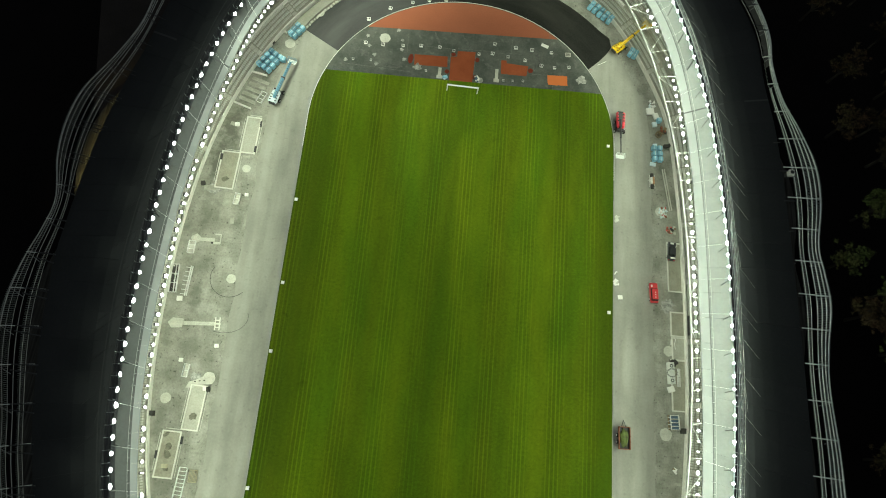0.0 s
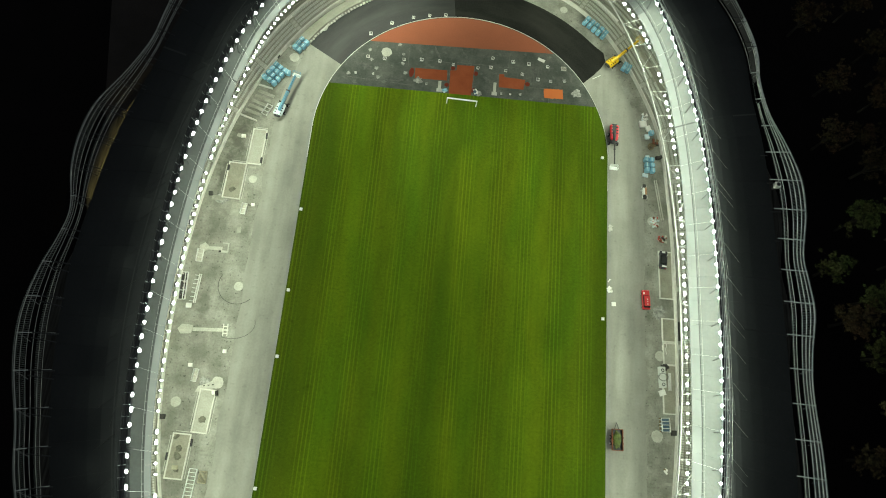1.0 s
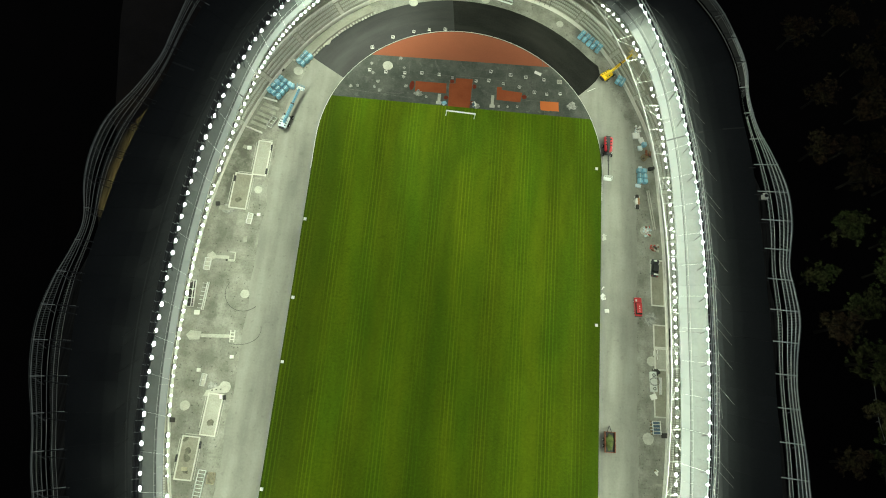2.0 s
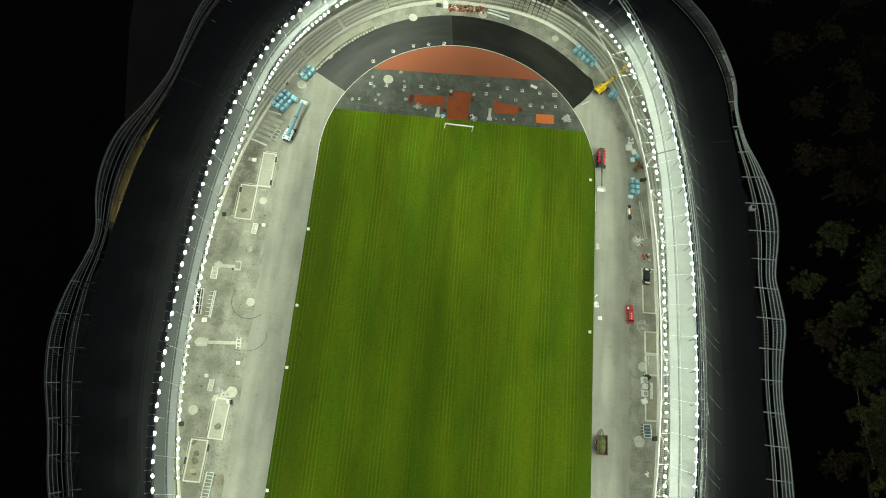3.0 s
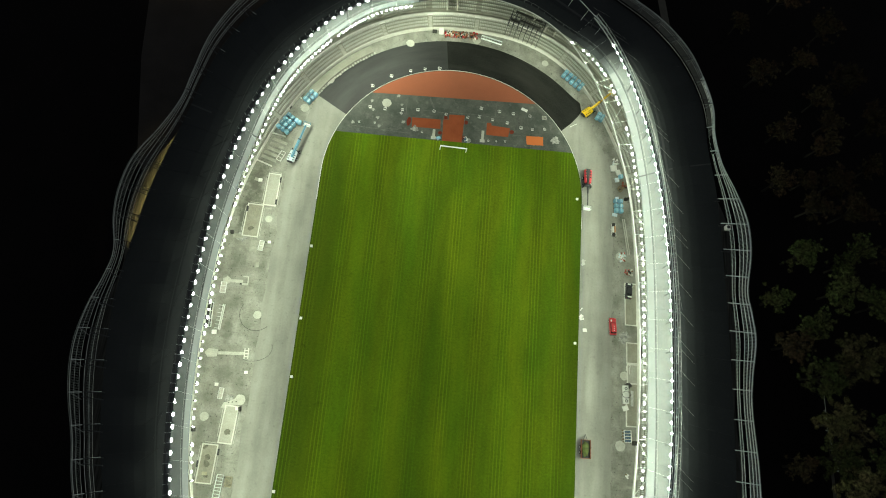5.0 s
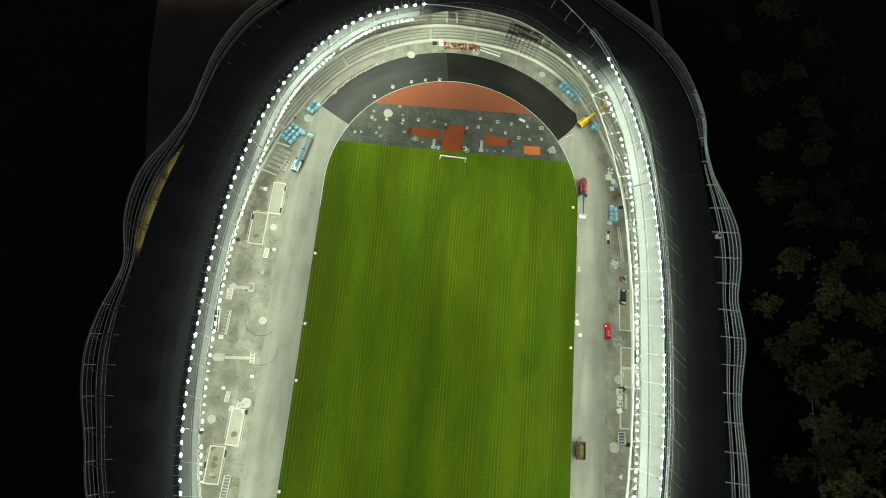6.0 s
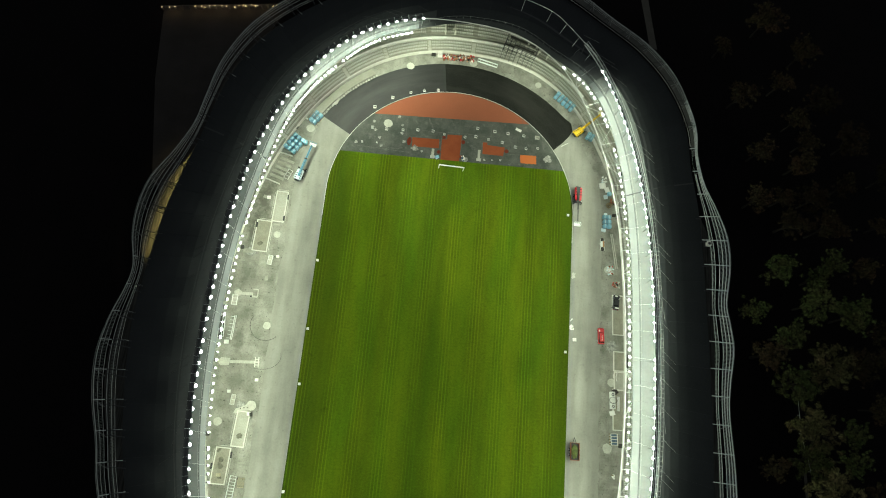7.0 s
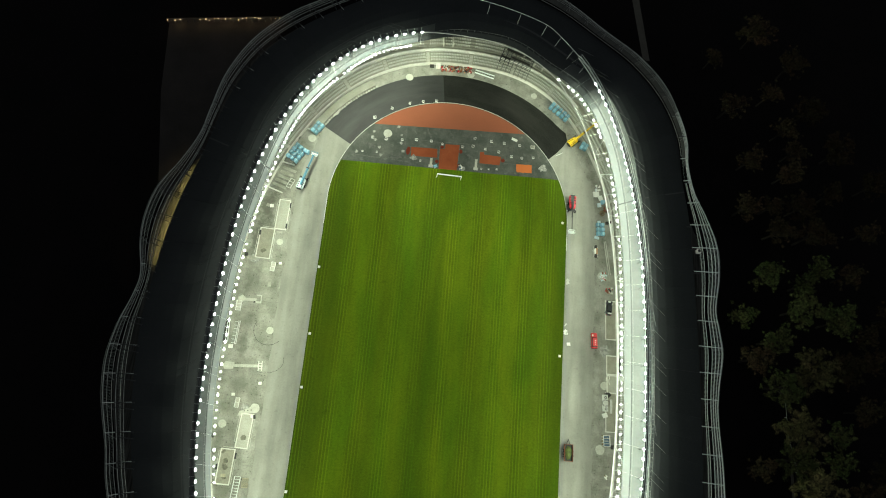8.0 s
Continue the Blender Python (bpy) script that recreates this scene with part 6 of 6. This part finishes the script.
# stacked white sheets and small white bits, built as low blocks
for x, y, w, h, top, turn, mat in ((45.4, 11.4, 1.9, 1.7, 0.5, 8, "white"), (46.8, 10.3, 1.3, 1.5, 0.45, 22, "white"), (46.4, 7.9, 1.1, 1.2, 0.6, 12, "wrap"), (46.5, 2.4, 1.0, 0.7, 0.4, 10, "wrap"), (45.9, -2.7, 1.4, 0.9, 0.35, -8, "wrap")):
    block("wrapped_load", "low white stack of sheets and bits by the wall", "load", x, y, w, h, top, turn, mat, group="wrapped loads")
drum = thing("cable_drum", "brown cable drum lying flat by the wall", "cable drum", at=pose(47.4, 5.3, 0, 0, 0, 15))
for z in (0.08, 0.62):
    bm = bmesh.new()
    pipe(bm, [Vector((0.62 * math.cos(t), 0.75 * math.sin(t), z)) for t in [2 * math.pi * k / 18 for k in range(18)]], 0.1, 6, True)
    part("rim", bm, M["timber"], drum)
for k in range(3):
    bm = bmesh.new()
    box(bm, (0, 0, 0.62), (1.2, 0.14, 0.06), Matrix.Rotation(k * math.pi / 3, 4, "Z"))
    part("spoke", bm, M["timber"], drum)
bm = bmesh.new()
tube(bm, (0, 0, 0.05), (0, 0, 0.6), 0.3, 12)
part("core", bm, M["dirt"], drum)
heap("brown_material_heap", "heap of brown timber and tools by the wall", 48.6, 6.6, 1.0, 1.4, 10, 5, ["timber", "dirt", "rust"], 0, 0.6)
heap("red_material_heap", "small heap of red hose and white bags", 48.2, -14.8, 1.9, 2.4, 34, 6, ["car_red_paint", "rust", "white", "wrap", "pale"], 0, 0.5, 0.6)
heap("red_material_heap", "small heap of red hose and dark bags", 49.9, -19.0, 2.0, 1.6, 30, 7, ["car_red_paint", "rust", "pale", "dirt"], 0, 0.5, 0.6)
heap("offcut_heap", "few pale offcuts lying on the apron", 49.5, -71.4, 0.6, 1.2, 4, 8, ["white", "timber"], 0, 0.4)
heap("offcut_heap", "few pale offcuts beside the pitch edge", 37.2, -31.6, 0.8, 3.0, 7, 9, ["white", "pale"], 0, 0.2)
heap("offcut_heap", "few pale offcuts beside the pitch edge", 37.2, -17.6, 0.7, 1.2, 5, 19, ["white", "pale"], 0, 0.2)
heap("rubble_heap", "small heap of pale rubble behind the goal", 2.6, 14.7, 1.4, 1.0, 9, 10, ["pale", "white", "bluegrey"], 0, 0.4)
heap("blue_tool_heap", "pale blue tools beside the red run-up", -5.4, 14.3, 1.0, 1.0, 6, 11, ["blue", "wrap"], 0, 0.4)
block("dark_crate", "dark crate standing by the wall", "crate", 49.0, 2.3, 0.9, 0.8, 0.8, 6, "dirt")
block("dark_crate", "dark crate lying on the apron before the seat pallets", "crate", -47.6, 18.1, 1.1, 0.9, 0.7, -30, "dirt")
# low kerb lines by the east wall
for x0, y0, x1, y1 in ((48.2, -3.7, 49.8, -14.1), (48.7, -3.6, 50.3, -14.0)):
    bm = bmesh.new()
    d = Vector((x1 - x0, y1 - y0, 0))
    box(bm, (0, 0, 0.12), (0.22, d.length, 0.24), Matrix.Translation(((x0 + x1) / 2, (y0 + y1) / 2, 0)) @ Matrix.Rotation(math.atan2(d.y, d.x) - math.pi / 2, 4, "Z"), 0.02)
    tagged(part("low_kerb", bm, M["pale"]), "low pale concrete kerb beside the wall", "kerb", "low kerbs")

# ---- scaffold over the end stand ----
sc = thing("scaffold", "dark steel scaffold standing on the end stand tiers", "scaffold", at=pose(16.6, 50.4, 0, 0, 0, -18))
for i in range(8):
    x = mix(-5.0, 5.0, i / 7)
    for y, z0 in ((-2.0, 1.2), (0.2, 2.6), (2.2, 3.2)):
        bm = bmesh.new()
        tube(bm, (x, y, z0), (x, y, 8.4), 0.07, 6)
        part("standard", bm, M["darksteel"], sc)
    for z in (5.6, 8.0):
        bm = bmesh.new()
        tube(bm, (x, -2.0, z), (x, 2.2, z), 0.07, 6)
        part("transom", bm, M["darksteel"], sc)
    if i < 7:
        bm = bmesh.new()
        tube(bm, (x, -2.0, 8.0), (x + 1.4, 2.2, 8.0), 0.05, 6)
        part("diagonal", bm, M["darksteel"], sc)
for y in (-2.0, -0.9, 0.2, 1.2, 2.2):
    for z in (5.6, 8.0):
        bm = bmesh.new()
        tube(bm, (-5.2, y, z), (5.2, y, z), 0.07, 6)
        part("ledger", bm, M["darksteel"], sc)
for x, y, w, d in ((-1.4, 1.7, 5.6, 0.7), (1.2, -0.4, 6.2, 0.6), (3.0, 1.7, 2.2, 0.6), (-3.4, -1.4, 2.4, 0.6)):
    bm = bmesh.new()
    box(bm, (x, y, 8.1), (w, d, 0.08))
    part("platform", bm, M["dirt"], sc)

# ---- outside ----
unit = thing("vent_unit", "white roof vent unit beside the facade rim", "vent", at=pose(71.4, -7.7, 12.6))
bm = bmesh.new()
box(bm, (0, 0, 0.6), (1.2, 1.3, 1.2), None, 0.1)
part("casing", bm, M["white"], unit)
bm = bmesh.new()
tube(bm, (0, 0, 1.15), (0, 0, 1.3), 0.42, 12)
part("fan_cowl", bm, M["darksteel"], unit)
bm = bmesh.new()
box(bm, (0, 0, -0.5), (1.0, 1.0, 1.0))
part("plinth", bm, M["darksteel"], unit)

M["bulb"] = material("warm_bulb", (0.9, 0.7, 0.4), 0.4, emit=(1.0, 0.72, 0.32), strength=9.0)
fence = thing("plaza_fence", "dark fence with warm string lights beyond the plaza", "fence")
rnd = random.Random(12)
a, b = Vector((-92.6, 51.4, 0)), Vector((-58.0, 57.5, 0))
n = 18
for k in range(n + 1):
    p = a.lerp(b, k / n)
    bm = bmesh.new()
    box(bm, p + Vector((0, 0, 1.0)), (0.14, 0.14, 2.0))
    part("post", bm, M["darksteel"], fence)
bm = bmesh.new()
pipe(bm, [a + Vector((0, 0, 1.9)), b + Vector((0, 0, 1.9))], 0.06, 6)
part("top_rail", bm, M["darksteel"], fence)
for k in range(30):
    p = a.lerp(b, (k + rnd.uniform(-0.4, 0.4)) / 30 + 0.01)
    if rnd.random() < 0.2:
        continue
    bm = bmesh.new()
    bmesh.ops.create_icosphere(bm, subdivisions=1, radius=0.09)
    bmesh.ops.translate(bm, vec=p + Vector((0, -rnd.uniform(0, 0.9), 2.05)), verts=bm.verts)
    part("bulb", bm, M["bulb"], fence, "small glowing warm bulb")

for k in range(5):
    data = bpy.data.lights.new("string_glow", "POINT")
    data.energy, data.color, data.shadow_soft_size = 70, (1.0, 0.70, 0.28), 0.2
    ob = new("string_glow", data)
    ob.location = a.lerp(b, (k + 0.5) / 5) + Vector((0, -0.9, 2.2))
    tagged(ob, "warm glow of the string lights on the fence", "lamp", kind="structure")

M["path"] = material("pale_path", (0.09, 0.085, 0.075), 0.9, noise_scale=0.3, amount=0.5)
bm = bmesh.new()
slab(bm, [(56.0, 92), (60.8, 62), (63.2, 62), (58.6, 92)], -0.02, 0.0)
slab(bm, [(30, 90.5), (56, 90.5), (56, 92.3), (30, 92.3)], -0.02, 0.0)
tagged(part("outer_path", bm, M["path"]), "dim paved path beside the forest", "path", kind="structure")
bm = bmesh.new()
slab(bm, [(104.3, -85), (105.6, -85), (104.8, -66), (104.0, -66)], -0.02, 0.0)
tagged(part("forest_path", bm, M["path"]), "narrow pale path at the forest edge", "path", kind="structure")
bm = bmesh.new()
pipe(bm, [Vector((105.5, -66, 1.0)), Vector((103.4, -56, 1.0)), Vector((103.2, -47, 1.0))], 0.05, 5)
for p in ((105.5, -66), (104.4, -61), (103.4, -56), (103.3, -51)):
    tube(bm, (*p, 0), (*p, 1.0), 0.05, 5)
tagged(part("wire_fence", bm, M["steel"]), "thin wire fence at the forest edge", "fence")

# warm lamps on the concourse behind the west facade
M["warm"] = material("warm_lamp", (0.9, 0.7, 0.4), 0.4, emit=(1.0, 0.75, 0.35), strength=6.0)
for k, y in enumerate((1, -4, -9, -14, -19, -24)):
    p = min((oval(*OUTER, radians(d * 0.5)) for d in range(240, 420)), key=lambda q: abs(q.y - y) + (0 if q.x < 0 else 999))
    lamp = thing("concourse_lamp", "warm post lamp standing on the concourse deck", "lamp", "concourse lamps", pose(p.x - 1.0, p.y, 7.0))
    bm = bmesh.new()
    box(bm, (0, 0, 0), (0.3, 0.6, 0.2), None, 0.04)
    tube(bm, (0, 0, 0), (0, 0, -3.1), 0.06, 6)
    part("shade_and_post", bm, M["darksteel"], lamp)
    bm = bmesh.new()
    box(bm, (-0.05, 0, -0.12), (0.2, 0.5, 0.05))
    part("glass", bm, M["warm"], lamp)
    data = bpy.data.lights.new("warm_glow", "SPOT")
    data.spot_size, data.spot_blend = radians(140), 0.5
    data.energy, data.color, data.shadow_soft_size = 1000, (1.0, 0.80, 0.27), 0.3
    ob = new("warm_glow", data)
    ob.location = (p.x - 2.4, p.y, 6.4)
    tagged(ob, "warm lamp light on the concourse", "lamp", kind="structure")

# thin pale joints and scratches in the end zone
JOINTS = [(10.5, 27.0, 10.3, 23.2), (10.5, 27.0, 12.3, 26.8), (-11.5, 22.3, -4.4, 22.4), (-2.9, 22.7, 6.8, 23.1), (7.4, 22.9, 13.0, 23.3), (15.8, 18.0, 24.1, 18.6), (20.2, 24.5, 22.1, 24.5), (21.0, 15.4, 21.0, 13.9), (-4.7, 17.0, -4.6, 21.4), (1.4, 14.0, 1.6, 22.0), (19.8, 31.2, 19.9, 28.8), (19.9, 28.7, 22.7, 28.8), (-15.4, 25.3, -15.2, 20.0), (-30.0, 14.9, -14.0, 14.6)]
M["joint"] = material("pale_joint_dust", (0.20, 0.205, 0.185), 0.9, noise_scale=2.5, second=(0.07, 0.075, 0.07), amount=1.0)
for x0, y0, x1, y1 in JOINTS:
    bm = bmesh.new()
    d = Vector((x1 - x0, y1 - y0, 0))
    box(bm, (0, 0, 0.019), (0.09, d.length, 0.03), Matrix.Translation(((x0 + x1) / 2, (y0 + y1) / 2, 0)) @ Matrix.Rotation(math.atan2(d.y, d.x) - math.pi / 2, 4, "Z"))
    tagged(part("paving_joint", bm, M["joint"]), "thin pale joint line in dark asphalt", "joint", "paving joints", "structure")
rod = thing("loose_rod", "thin white rod lying on the grey track", "rod", at=pose(33.3, 23.5, 0.07, 0, 0, 32))
bm = bmesh.new()
tube(bm, (-1.25, 0, 0), (1.25, 0, 0), 0.07, 6)
part("tube", bm, M["white"], rod)
rod = thing("loose_rod", "thin white rod lying across the black car", "rod", at=pose(49.9, -24.1, 1.55, 0, 0, 55))
bm = bmesh.new()
tube(bm, (-1.1, 0, 0), (1.3, 0, 0.1), 0.05, 6)
part("tube", bm, M["white"], rod)
M["scuff"] = material("pale_scuff", (0.13, 0.135, 0.12), 0.9, noise_scale=1.1, second=(0.07, 0.076, 0.07), amount=1.0, fine=0.2, fine_scale=4)
for k, (x, y, w, h, turn) in enumerate(((17.0, 22.9, 0.5, 2.6, 20), (16.5, 20.8, 0.4, 1.6, -8), (-8.1, 24.6, 0.35, 2.2, 25), (-0.6, 24.6, 0.5, 2.0, 40), (-18.0, 15.6, 2.4, 0.5, 8), (-26.0, 18.6, 2.0, 0.6, -12), (5.2, 18.8, 0.5, 1.6, 60), (26.5, 22.6, 0.4, 1.8, 15), (4.0, 25.6, 2.2, 0.3, 6))):
    m = pose(x, y, 0, 0, 0, turn)
    bm = bmesh.new()
    slab(bm, [tuple((m @ Vector((px * w, py * h, 0)))[:2]) for px, py in blob(0, 0, 0.9, 200 + k, 16, 0.35)], 0.0, 0.027)
    tagged(part("scuff_mark", bm, M["scuff"]), "pale dusty scuff mark on dark asphalt", "scuff", "scuff marks", "structure")

# pipe shapes added to draw streaks along the lit concourse deck
deck_side = [(p, out) for p, out in line(RIM, 90, 270, 2.0) if -36 < p.y < 6]
for off, r, mat in ((4.4, 0.1, "steel"), (5.6, 0.16, "darksteel"), (6.5, 0.08, "dullsteel"), (7.4, 0.14, "darksteel")):
    bm = bmesh.new()
    pipe(bm, [Vector((p.x, p.y, 4.05 + r)) - out * off for p, out in deck_side], r, 6)
    tagged(part("deck_pipe", bm, M[mat]), "long pipe shape added as a streak on the concourse deck", "pipe", "pipes on the deck")
